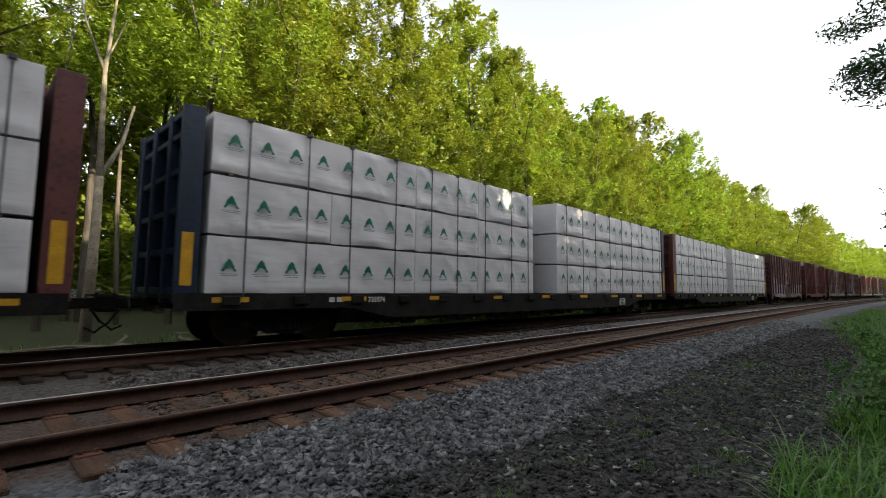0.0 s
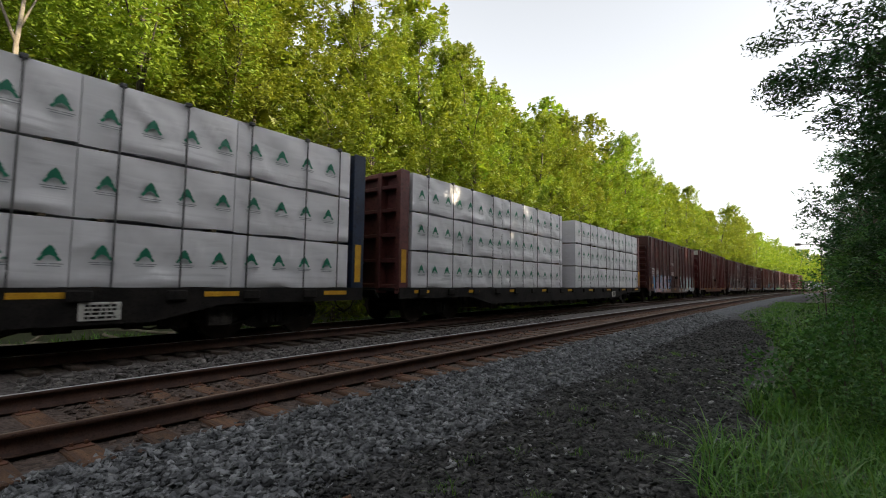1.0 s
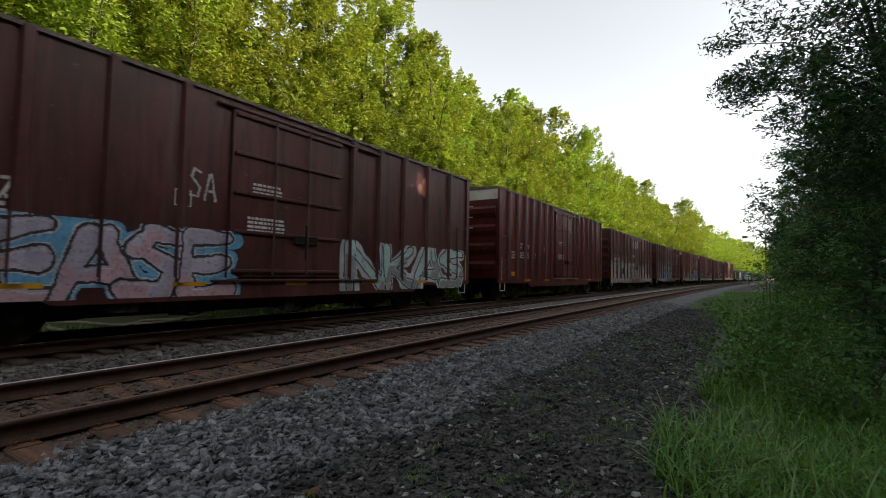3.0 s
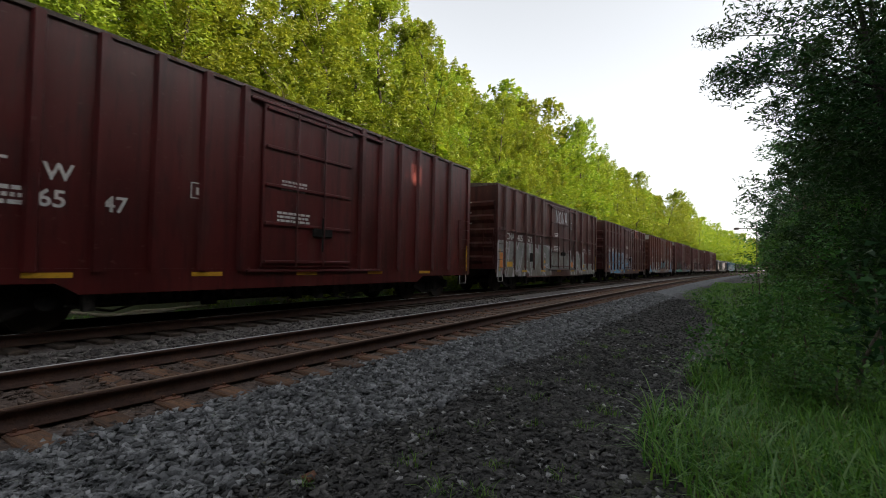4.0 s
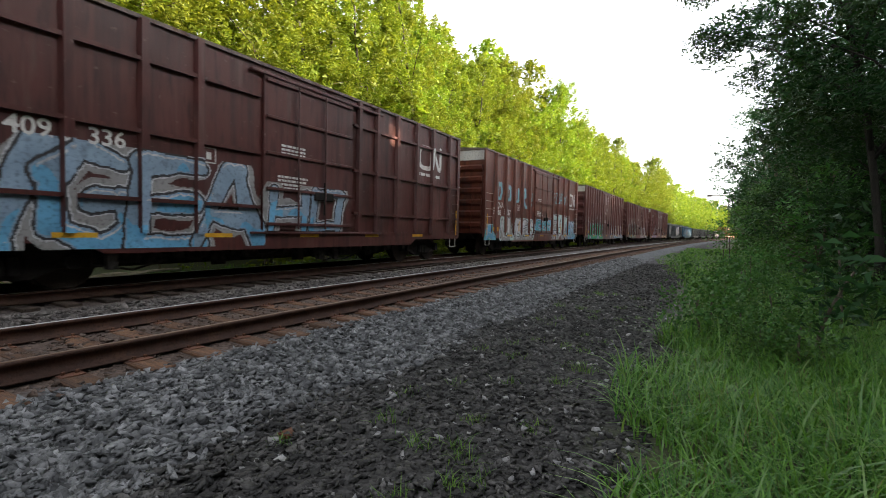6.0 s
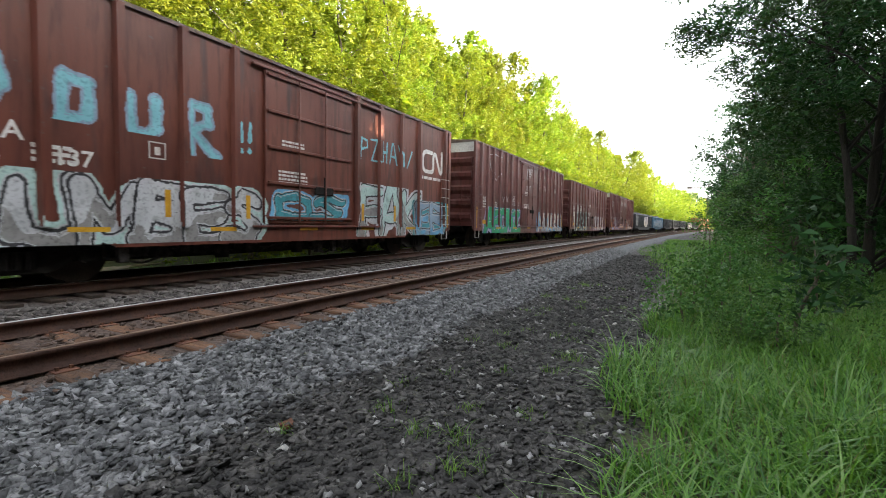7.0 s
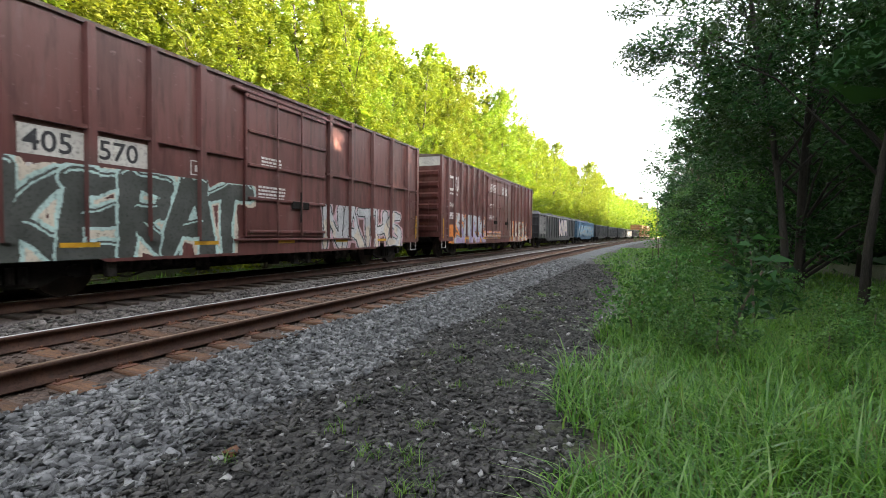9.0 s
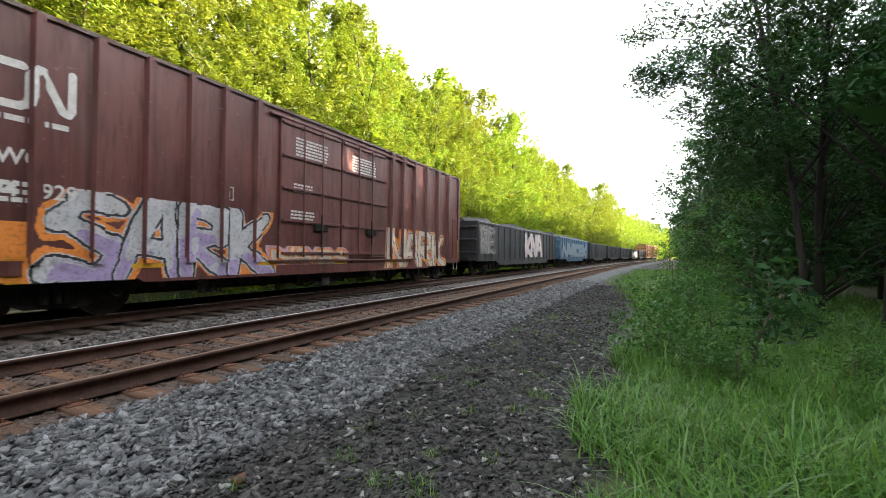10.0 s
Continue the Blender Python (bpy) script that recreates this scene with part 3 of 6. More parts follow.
SILVER, BLACK, TEAL, SKYBLUE, GREENP, PURPLE, PINK, ORANGE, CREAM, GREY, DARKG, MINT = [spray(c) for c in (
    (0.42, 0.43, 0.45), (0.02, 0.02, 0.024), (0.03, 0.22, 0.26), (0.10, 0.30, 0.48), (0.01, 0.27, 0.11), (0.33, 0.26, 0.44), (0.42, 0.27, 0.30),
    (0.62, 0.20, 0.03), (0.50, 0.44, 0.36), (0.22, 0.215, 0.21), (0.045, 0.05, 0.045), (0.36, 0.50, 0.48))]
RIM, LILAC, DEEPBLUE, STEELBLUE = [spray(c) for c in ((0.42, 0.42, 0.44), (0.36, 0.32, 0.40), (0.04, 0.10, 0.26), (0.19, 0.27, 0.36))]


def make_boxcar(front, length, paint, label, posts, door, belts=(), top=4.62, end_ribs=5, cap=None, doors=1, signs=(), words=(), emblem=None, blocks=(), small_print=True, seed=0, plates=(), data_at=(5.1, 2.45)):
    """posts: places of the side posts; door: its two edges, all measured from the front end; belts: heights of the rails along the side."""
    car = tagged(new("boxcar"), label, "freight car", "boxcars of the train")
    h, half = length / 2, 1.395
    fy = lambda y: y - h
    posts = [fy(p) for p in posts]
    d0, d1 = fy(door[0]), fy(door[1])
    xp = half + 0.097
    # shell
    g = Geo().box(-half, half, -h + 0.04, h - 0.04, 0.98, top - 0.02, 0.02)
    part("body", g.mesh("body", paint), car)
    # sill, deep between the trucks
    out = [(-h + 0.05, 1.0), (-h + 0.05, 0.78), (-h + 3.0, 0.78), (-h + 3.3, 0.60), (h - 3.3, 0.60), (h - 3.0, 0.78), (h - 0.05, 0.78), (h - 0.05, 1.0)]
    for s in (1, -1):
        g = Geo().prism(out, lambda u, w, a: (a, u, w), s * (half - 0.02), s * (half + 0.03))
        part("side_sill", g.mesh("side_sill", paint), car)
    # posts with sloped flanks
    for s in (1, -1):
        for p in posts:
            w = 0.065
            g = Geo().prism([(half - 0.01, p - w - 0.035), (half + 0.095, p - w), (half + 0.095, p + w), (half - 0.01, p + w + 0.035)], lambda u, q, a, s=s: (s * u, q, a), 0.95, top - 0.06)
            part("side_post", g.mesh("side_post", paint), car)
        for p in (-h + 0.10, h - 0.10):
            g = Geo().box(min(s * (half - 0.05), s * (half + 0.05)), max(s * (half - 0.05), s * (half + 0.05)), p - 0.10, p + 0.10, 0.82, top - 0.04, 0.015)
            part("corner_post", g.mesh("corner_post", paint), car)
        for z in belts:
            for a, b in ((-h + 0.2, d0 - 0.05), (d1 + 0.05, h - 0.2)):
                g = Geo().box(min(s * half, s * (half + 0.075)), max(s * half, s * (half + 0.075)), a, b, z - 0.035, z + 0.035)
                part("belt_rail", g.mesh("belt_rail", paint), car)

    def relief(y, z):
        x = np.where(z < 1.03, half + 0.032, half)
        for p in posts:
            x = np.where((np.abs(y - p) < 0.075) & (z > 0.94), xp, x)
        x = np.where((y > d0) & (y < d1) & (z > 1.0), half + 0.075, x)
        x = np.where((y < -h + 0.20) | (y > h - 0.20), half + 0.05, x)
        return x

    # doors
    for s in (1, -1):
        span = (d1 - d0) / doors
        for k in range(doors):
            a, b = d0 + k * span + 0.03, d0 + (k + 1) * span - 0.03
            lo, hi = half - 0.01, half + 0.07
            g = Geo().box(min(s * lo, s * hi), max(s * lo, s * hi), a, b, 1.02, top - 0.22, 0.015)
            leaf = part("door", g.mesh("door", paint), car, "ribbed sliding door")
            n = 5
            for i in range(n):
                z = 1.15 + (top - 1.5) * i / (n - 1)
                q = Geo().box(min(s * hi, s * (hi + 0.05)), max(s * hi, s * (hi + 0.05)), a + 0.05, b - 0.05, z - 0.035, z + 0.035, 0.01)
                part("door_rib", q.mesh("door_rib", paint), leaf)
            for y in (a + 0.32 * span, a + 0.62 * span):
                q = Geo().tube([(s * (hi + 0.06), y, 1.05), (s * (hi + 0.06), y, top - 0.3)], [0.022, 0.022], 6)
                part("lock_rod", q.mesh("lock_rod", paint), leaf)
            q = Geo().box(min(s * hi, s * (hi + 0.07)), max(s * hi, s * (hi + 0.07)), a + 0.5 * span, a + 0.72 * span, 1.75, 1.95, 0.02)
            q.tube([(s * (hi + 0.08), a + 0.6 * span, 1.4), (s * (hi + 0.08), a + 0.6 * span, 2.2)], [0.02, 0.02], 6)
            part("door_latch", q.mesh("door_latch", MAT_UNDER), leaf)
        for z, t in ((0.98, 0.05), (top - 0.2, 0.06)):
            g = Geo().box(min(s * half, s * (half + 0.10)), max(s * half, s * (half + 0.10)), d0 - 0.3, d1 + (d1 - d0) * 0.45, z - t, z, 0.01)
            part("door_track", g.mesh("door_track", paint), car)
    # roof with its eaves and cross ribs
    g = Geo().prism([(-half - 0.05, top - 0.08), (half + 0.05, top - 0.08), (half + 0.05, top - 0.01), (0, top + 0.10), (-half - 0.05, top - 0.01)], lambda u, w, a: (u, a, w), -h, h)
    part("roof", g.mesh("roof", MAT_ROOF), car, "weathered ribbed metal roof")
    g = Geo()
    for y in np.arange(-h + 0.6, h - 0.3, 1.2):
        g.prism([(-half, top), (0, top + 0.13), (half, top), (0, top + 0.09)], lambda u, w, a: (u, a, w), y - 0.04, y + 0.04)
    part("roof_rib", g.mesh("roof_rib", MAT_ROOF), car)
    # ends with bulging cross ribs
    for s in (-1, 1):
        zb = 1.15
        step = (top - 0.55 - zb) / end_ribs
        for k in range(end_ribs):
            z = zb + k * step
            prof = [(0, z + 0.02), (0.11, z + step * 0.30), (0.12, z + step * 0.55), (0, z + step * 0.72)]
            g = Geo().prism(prof, lambda u, w, a, s=s: (a, s * (h - 0.045 + u), w), -half + 0.12, half - 0.12)
            part("end_rib", g.mesh("end_rib", paint), car)
        if cap and s < 0:
            g = Geo().box(-half + 0.02, half - 0.02, -h - 0.005 + 0.03, -h + 0.05, top - 0.50, top - 0.06)
            part("end_panel", g.mesh("end_panel", cap), car, "pale painted band on the end")
        g = Geo()
        for z in np.arange(1.2, 2.7, 0.36) if s < 0 else np.arange(1.2, 2.5, 0.4):
            g.tube([(0.80, s * (h + 0.07), z), (1.25, s * (h + 0.07), z)], [0.012, 0.012], 5)
        for x in (0.80, 1.25):
            g.tube([(x, s * (h + 0.06), 1.1), (x, s * (h + 0.06), 2.65)], [0.016, 0.016], 5)
        part("end_ladder", g.mesh("end_ladder", paint), car)
        g = Geo().box(-0.95, -0.2, s * h - 0.06 * (s > 0) - 0.10, s * h + 0.16, 1.02, 1.06)
        part("end_platform", g.mesh("end_platform", MAT_UNDER), car)
        # side ladder and stirrup
        ladder = part("side_ladder", Geo().box(half + 0.02, half + 0.045, s * (h - 0.78) - 0.02, s * (h - 0.78) + 0.02, 1.0, 2.75).mesh("side_ladder", paint), car)
        for z in np.arange(1.05, 2.8, 0.34):
            q = Geo().tube([(half + 0.05, s * (h - 0.12), z), (half + 0.09, s * (h - 0.2), z), (half + 0.09, s * (h - 0.7), z), (half + 0.03, s * (h - 0.78), z)], [0.011] * 4, 5)
            part("rung", q.mesh("rung", MAT_CREAM if paint.name == "brick red car paint" else paint), ladder)
        g = Geo().tube([(half, s * (h - 0.2), 0.85), (half, s * (h - 0.2), 0.48), (half, s * (h - 0.62), 0.48), (half, s * (h - 0.62), 0.85)], [0.016] * 4, 6)
        part("stirrup_step", g.mesh("stirrup_step", MAT_CREAM), car)
    add_running_gear(car, length, 2.1)
    # reflectors along the sill and at the corners
    for k, y in enumerate(np.linspace(-h + 0.5, h - 0.5, 7)):
        if k in (0, 6):
            g = Geo().box(half + 0.051, half + 0.056, y - 0.28 if k == 0 else y + 0.22, y - 0.22 if k == 0 else y + 0.28, 0.92, 1.85)
        else:
            g = Geo().box(half + 0.031, half + 0.036, y - 0.3, y + 0.3, 0.86, 0.94)
        part("reflector", g.mesh("reflector", MAT_YELLOW), car, "yellow reflective strip")
    if small_print:
        g = Geo().box(half + 0.001, half + 0.006, fy(1.0), fy(1.6), 1.10, 1.28)
        part("placard", g.mesh("placard", MAT_YELLOW), car, "yellow placard")
        bars("small_writing", fy(1.0), 2.1, half, 3, 0.62, 0.07, car, MAT_WHITE, seed)
        bars("small_writing", fy(2.2), 2.1, half, 3, 0.55, 0.06, car, MAT_WHITE, seed + 1)
        bars("small_writing", d0 + 0.5, 2.9, half + 0.07, 3, 0.7, 0.05, car, MAT_WHITE, seed + 2)
        bars("small_writing", d0 + 0.4, 2.2, half + 0.07, 4, 0.9, 0.05, car, MAT_WHITE, seed + 3)
        g = Geo()
        y, z, a = fy(data_at[0]), data_at[1], 0.15
        for u0, u1, w0, w1 in ((-a, a, a - 0.02, a), (-a, a, -a, -a + 0.02), (-a, -a + 0.02, -a, a), (a - 0.02, a, -a, a), (-0.05, 0.05, -0.08, 0.06)):
            g.box(half, half + 0.004, y + u0, y + u1, z + w0, z + w1)
        part("data_plate", g.mesh("data_plate", MAT_WHITE), car)
        for s in (1,):
            for z in (top - 0.8, top - 1.25, top - 1.7):
                g = Geo().box(-0.3, 0.25, -h - 0.085, -h - 0.08, z, z + 0.035)
                part("small_writing", g.mesh("small_writing", MAT_WHITE), car)
    for text, y, z, size in words:
        lettering("lettering", text, size, fy(y), z, half, car, MAT_WHITE, "white stencilled characters")
    for text, y, z, size, w, hh in plates:
        g = Geo().box(half + 0.001, half + 0.005, fy(y) - 0.06, fy(y) + w, z - 0.07, z + hh)
        part("number_panel", g.mesh("number_panel", MAT_CREAM), car, "white number panel")
        lettering("lettering", text, size, fy(y), z, half + 0.003, car, BLACK, "black stencilled characters")
    if emblem:
        # the railway's mark: one bent band
        y, z, s = fy(emblem[0]), emblem[1], emblem[2]
        band = [(0.70, 0.86), (0.22, 0.86), (0.08, 0.80), (0.0, 0.66), (0.0, 0.30), (0.07, 0.16), (0.2, 0.10), (0.66, 0.10), (0.78, 0.16), (0.82, 0.30), (0.82, 0.72), (0.90, 0.84), (1.02, 0.82), (1.36, 0.16), (1.46, 0.12), (1.52, 0.22), (1.52, 0.94)]
        eys, ezs = np.arange(y - 0.2, y + 1.8 * s, 0.012), np.arange(z - 0.1, z + 1.15 * s, 0.012)
        D = stroke_distance(*np.meshgrid(eys, ezs, indexing="ij"), [band], lambda u, w: (y + s * u, z + s * w), 0.078 * s, False)
        paint_cells("emblem", car, relief, eys, ezs, 0.012, np.where(D < 0, 0, -1), [MAT_WHITE], "white railway emblem")
        bars("small_writing", y - 0.2 * s, z - 0.20 * s, half + 0.001, 1, 1.7 * s, 0.11 * s, car, MAT_WHITE, 5)
    for y, z, ww, hh, m in blocks:
        g = Geo().box(half + 0.001, half + 0.007, fy(y), fy(y) + ww, z, z + hh)
        part("paint_patch", g.mesh("paint_patch", m), car, "patch of overpainted colour")
    for y0, y1, z0, z1, glyphs, thick, fill, edge, halo, shade, sd in signs:
        painted_sign(car, relief, fy(y0), fy(y1), z0, z1, glyphs, thick, fill, edge, halo, sd, shade=shade)
    CARS.append((car, front + h, 0.0, 0.0))
    return car


# ---- centre-beam flat cars and their lumber ----
LOAD, GAP = 10.15, 1.5


def make_centerbeam(front, steel, label, number=False):
    """front: where the load begins; the bulkhead stands before it."""
    length = 2 * LOAD + GAP + 0.9
    car = tagged(new("flat_car"), label, "freight car", "lumber flat cars of the train")
    h = length / 2
    part("deck", Geo().box(-1.42, 1.42, -h, h, 0.92, 1.0, 0.01).mesh("deck", MAT_UNDER), car)
    for s in (-1, 1):
        g = Geo().prism([(-h, 1.02), (-h, 0.72), (-h + 3.4, 0.72), (-h + 4.6, 0.46), (h - 4.6, 0.46), (h - 3.4, 0.72), (h, 0.72), (h, 1.02)], lambda u, w, a: (a, u, w), s * 1.40, s * 1.46)
        sill = part("side_sill", g.mesh("side_sill", MAT_UNDER), car, "grimy side sill")
        for y in np.arange(-h + 0.9, h - 0.6, 1.35):
            g = Geo().box(min(s * 1.46, s * 1.53), max(s * 1.46, s * 1.53), y - 0.16, y + 0.16, 0.80, 0.98, 0.02)
            part("winch", g.mesh("winch", MAT_UNDER), sill)
    # bulkheads: outer ribs, posts and a plate
    for s in (-1, 1):
        y0, y1 = sorted((s * h, s * (h - 0.32)))
        bh = part("bulkhead", Geo().box(-1.40, 1.40, *sorted((s * (h - 0.34), s * (h - 0.28))), 1.0, 4.22).mesh("bulkhead", steel), car, "steel end bulkhead")
        for x in (-1.38, -0.5, 0.5, 1.24):
            part("bulkhead_post", Geo().box(x, x + 0.15, y0, y1, 0.85, 4.24, 0.02).mesh("bulkhead_post", steel), bh)
        for z in (1.0, 1.7, 2.4, 3.1, 3.75, 4.12):
            part("bulkhead_beam", Geo().box(-1.38, 1.38, min(y0 + 0.05, y1), max(y1 - 0.05, y0), z, z + 0.11, 0.015).mesh("bulkhead_beam", steel), bh)
        for sx in (1, -1):
            a, b = sorted((sx * 1.39, sx * 1.435))
            part("bulkhead_cheek", Geo().box(a, b, y0 - 0.02, y1 + 0.02, 0.9, 4.25, 0.01).mesh("bulkhead_cheek", steel), bh)
            a, b = sorted((sx * 1.437, sx * 1.444))
            part("reflector", Geo().box(a, b, (y0 + y1) / 2 - 0.10, (y0 + y1) / 2 + 0.08, 1.15, 2.05).mesh("reflector", MAT_YELLOW), bh, "yellow reflective strip")
    # the beam down the middle
    beam = part("centre_beam", Geo().box(-0.22, 0.22, -h + 0.3, h - 0.3, 4.14, 4.34, 0.03).mesh("centre_beam", steel), car, "steel centre beam")
    posts = np.linspace(-h + 1.2, h - 1.2, 12)
    for y in posts:
        part("beam_post", Geo().box(-0.14, 0.14, y - 0.10, y + 0.10, 1.0, 4.16, 0.01).mesh("beam_post", steel), beam)
    for a, b in zip(posts[:-1], posts[1:]):
        part("beam_brace", Geo().tube([(0, a, 3.0), (0, (a + b) / 2, 4.1)], [0.07, 0.07], 4).tube([(0, b, 3.0), (0, (a + b) / 2, 4.1)], [0.07, 0.07], 4).mesh("beam_brace", steel), beam)
    for y in (-0.45, 0.45):
        part("beam_post", Geo().box(-0.2, 0.2, y - 0.12, y + 0.12, 1.0, 4.2, 0.02).mesh("beam_post", steel), beam)
    part("beam_brace", Geo().tube([(0.02, -0.45, 3.1), (0.02, 0, 3.6), (0.02, 0.4, 4.1)], [0.1] * 3, 5).mesh("beam_brace", steel), beam)
    add_running_gear(car, length, 2.2)
    for k, y in enumerate(np.arange(-h + 0.9, h - 0.5, 2.62)):
        part("reflector", Geo().box(1.461, 1.466, y - 0.32, y + 0.32, 0.86, 0.95).mesh("reflector", MAT_YELLOW), car, "yellow reflective strip")
    part("data_board", Geo().box(1.465, 1.485, h - 5.6, h - 5.05, 0.52, 0.80, 0.01).mesh("data_board", MAT_CREAM), car, "white data board")
    bars("small_writing", h - 5.52, 0.73, 1.486, 4, 0.4, 0.035, car, MAT_UNDER, 3)
    if number:
        bars("small_writing", -h + 2.9, 0.84, 1.462, 1, 0.35, 0.10, car, MAT_CREAM, 8)
        lettering("lettering", "735974", 0.11, -h + 3.9, 0.83, 1.462, car, MAT_CREAM)
    centre = front - 0.45 + h
    CARS.append((car, centre, 0.0, 0.0))
    return centre, h


def wrapped_pack(name, ln, hh, wd, seed):
    """A wrapped pack of lumber, creased and a little slack; its near face is at x = 0."""
    rg = np.random.default_rng(seed)
    ny, nz = max(8, int(ln / 0.075)), 14
    ys, zs = np.linspace(0, ln, ny + 1), np.linspace(0, hh, nz + 1)
    Y, Z = np.meshgrid(ys, zs, indexing="ij")
    ph = rg.uniform(0, 6, 6)
    edge = np.clip(np.minimum(np.minimum(Y, ln - Y) / 0.08, np.minimum(Z, hh - Z) / 0.08), 0, 1)
    X = -0.02 + edge * (0.010 * np.sin(Y * 3.1 + ph[0] + Z * 2) + 0.007 * np.sin(Z * 7 + Y * 5.3 + ph[1]))
    for _ in range(int(11 * ln)):  # short slanting creases that fade out at both ends
        cy, cz, a, run = rg.uniform(0, ln), hh * rg.uniform(0, 1) ** 1.5, rg.choice((-1, 1)) * rg.uniform(0.3, 1.3), rg.uniform(0.12, 0.5)
        u, w = (Y - cy) * math.cos(a) + (Z - cz) * math.sin(a), (Z - cz) * math.cos(a) - (Y - cy) * math.sin(a)
        X += edge * rg.uniform(-0.016, 0.024) * np.exp(-(u / run) ** 2) * np.exp(-(w / 0.04) ** 2)
    slack = np.clip(1 - Z / 0.35, 0, 1) * (0.02 + 0.035 * np.clip(np.sin(Y * 2.3 + ph[2]), 0, 1))
    X += slack * edge ** 0.3
    Zf = Z - 0.03 * np.clip(1 - Z / 0.15, 0, 1) * (0.5 + 0.5 * np.sin(Y * 4.1 + ph[3])) * (Z < 0.01)
    v = np.stack([X, Y, Zf], -1).reshape(-1, 3)
    i, j = np.meshgrid(np.arange(ny), np.arange(nz), indexing="ij")
    a = (i * (nz + 1) + j).ravel()
    f = [tuple(q) for q in np.stack([a, a + nz + 1, a + nz + 2, a + 1], -1)]
    g = Geo()
    g.add(v, f)
    n0 = len(g.v)
    back = [(-wd, 0, 0), (-wd, ln, 0), (-wd, ln, hh), (-wd, 0, hh)]
    g.v += back
    k = nz + 1
    edge_b, edge_t = [q * k for q in range(ny + 1)], [q * k + nz for q in range(ny + 1)]
    edge_l, edge_r = list(range(k)), [ny * k + q for q in range(k)]
    for ring in ([n0, n0 + 1] + edge_b[::-1], [n0 + 3] + edge_t + [n0 + 2], [n0] + edge_l + [n0 + 3], [n0 + 1, n0 + 2] + edge_r[::-1], [n0, n0 + 3, n0 + 2, n0 + 1]):
        g.add([g.v[q] for q in ring], [tuple(range(len(ring)))])  # its own corners keep the fold sharp
    return g.mesh(name, MAT_WRAP, True)


def mark_mesh():
    """The printed green mark: a small fir with an arch cut out of its foot, over two lines of print."""
    g = Geo()
    half = [((0.0, 0.225), (0.022, 0.205), (0.0, 0.12)), ((0.022, 0.205), (0.07, 0.15), (0.0, 0.12)), ((0.07, 0.15), (0.055, 0.145), (0.10, 0.085), (0.0, 0.12)),
            ((0.10, 0.085), (0.085, 0.08), (0.145, 0.015), (0.0, 0.12)), ((0.145, 0.015), (0.10, -0.005), (0.055, 0.06), (0.0, 0.12)), ((0.055, 0.06), (0.0, 0.085), (0.0, 0.12))]
    for s in (1, -1):
        for q in half:
            g.add([(0, s * u, w) for u, w in q], [tuple(range(len(q)))[::s]])
    for u0, u1, w0 in ((-0.17, -0.02, -0.045), (0.0, 0.17, -0.045), (-0.14, 0.14, -0.075)):
        g.add([(0, u0, w0), (0, u1, w0), (0, u1, w0 + 0.014), (0, u0, w0 + 0.014)], [(0, 1, 2, 3)], 1)
    return g.mesh("printed_mark", [MAT_LOGO, MAT_PRINT])


MARK = mark_mesh()
PACKS = {}


def load_lumber(front, seed):
    """Wrapped packs in three tiers on both sides of the beam, in two loads."""
    r = random.Random(seed)
    tiers = ((1.03, 0.995), (2.09, 1.03), (3.19, 1.045))
    for load in (0, 1):
        base = front + load * (LOAD + GAP)
        for tier, (z, hh) in enumerate(tiers):
            cut = (2.45, 4.88, 7.32) if (tier + load) % 2 else (4.88, 7.32)
            edges = [0, *cut, LOAD]
            for a, b in zip(edges[:-1], edges[1:]):
                for side in (1, -1):
                    sd = r.randrange(6) if side > 0 else 0
                    key = (round(b - a, 2), tier, sd)
                    if key not in PACKS:
                        PACKS[key] = wrapped_pack("wrap", b - a - 0.012, hh, 1.19, sd + 10 * tier)
                    pack = tagged(new("lumber_pack", PACKS[key]), "lumber pack in creased white plastic wrap with green marks" if side > 0 else "lumber pack in creased white plastic wrap", "lumber pack", "wrapped lumber on the flat cars")
                    if side > 0:
                        zz = 0.42 + r.uniform(-0.06, 0.06)
                        for k in range(int((b - a - 0.5) / 0.61) + 1):
                            part("printed_mark", MARK, pack, at=pose(0.026, 0.36 + 0.61 * k + r.uniform(-0.02, 0.02), zz) @ Matrix.Diagonal((1, 0.98, 1.05, 1)))
                        for yb in (0.3, b - a - 0.4):
                            part("batten", Geo().box(-1.1, -0.03, yb, yb + 0.09, -0.05, 0.0).mesh("batten", MAT_BATTEN), pack)
                    CARS.append((pack, base + a + (0.006 if side > 0 else (b - a) - 0.006), 1.42 * side, z, 0 if side > 0 else 180))
        # cables over the load
        for y in (0.65, 1.87, 2.92, 4.2, 5.4, 6.4, 7.6, 8.9, 9.8):
            g = Geo().box(1.44, 1.452, -0.012, 0.012, 0.95, 4.25).box(0.2, 1.45, -0.02, 0.02, 4.245, 4.26).box(1.36, 1.46, -0.05, 0.05, 4.2, 4.27, 0.01)
            strap = tagged(new("tie_down_cable", g.mesh("tie_down_cable", MAT_STRAP)), "thin dark cable strapped over wrapped lumber packs", "cable", "tie-down cables")
            CARS.append((strap, base + y, 0.0, 0.0))


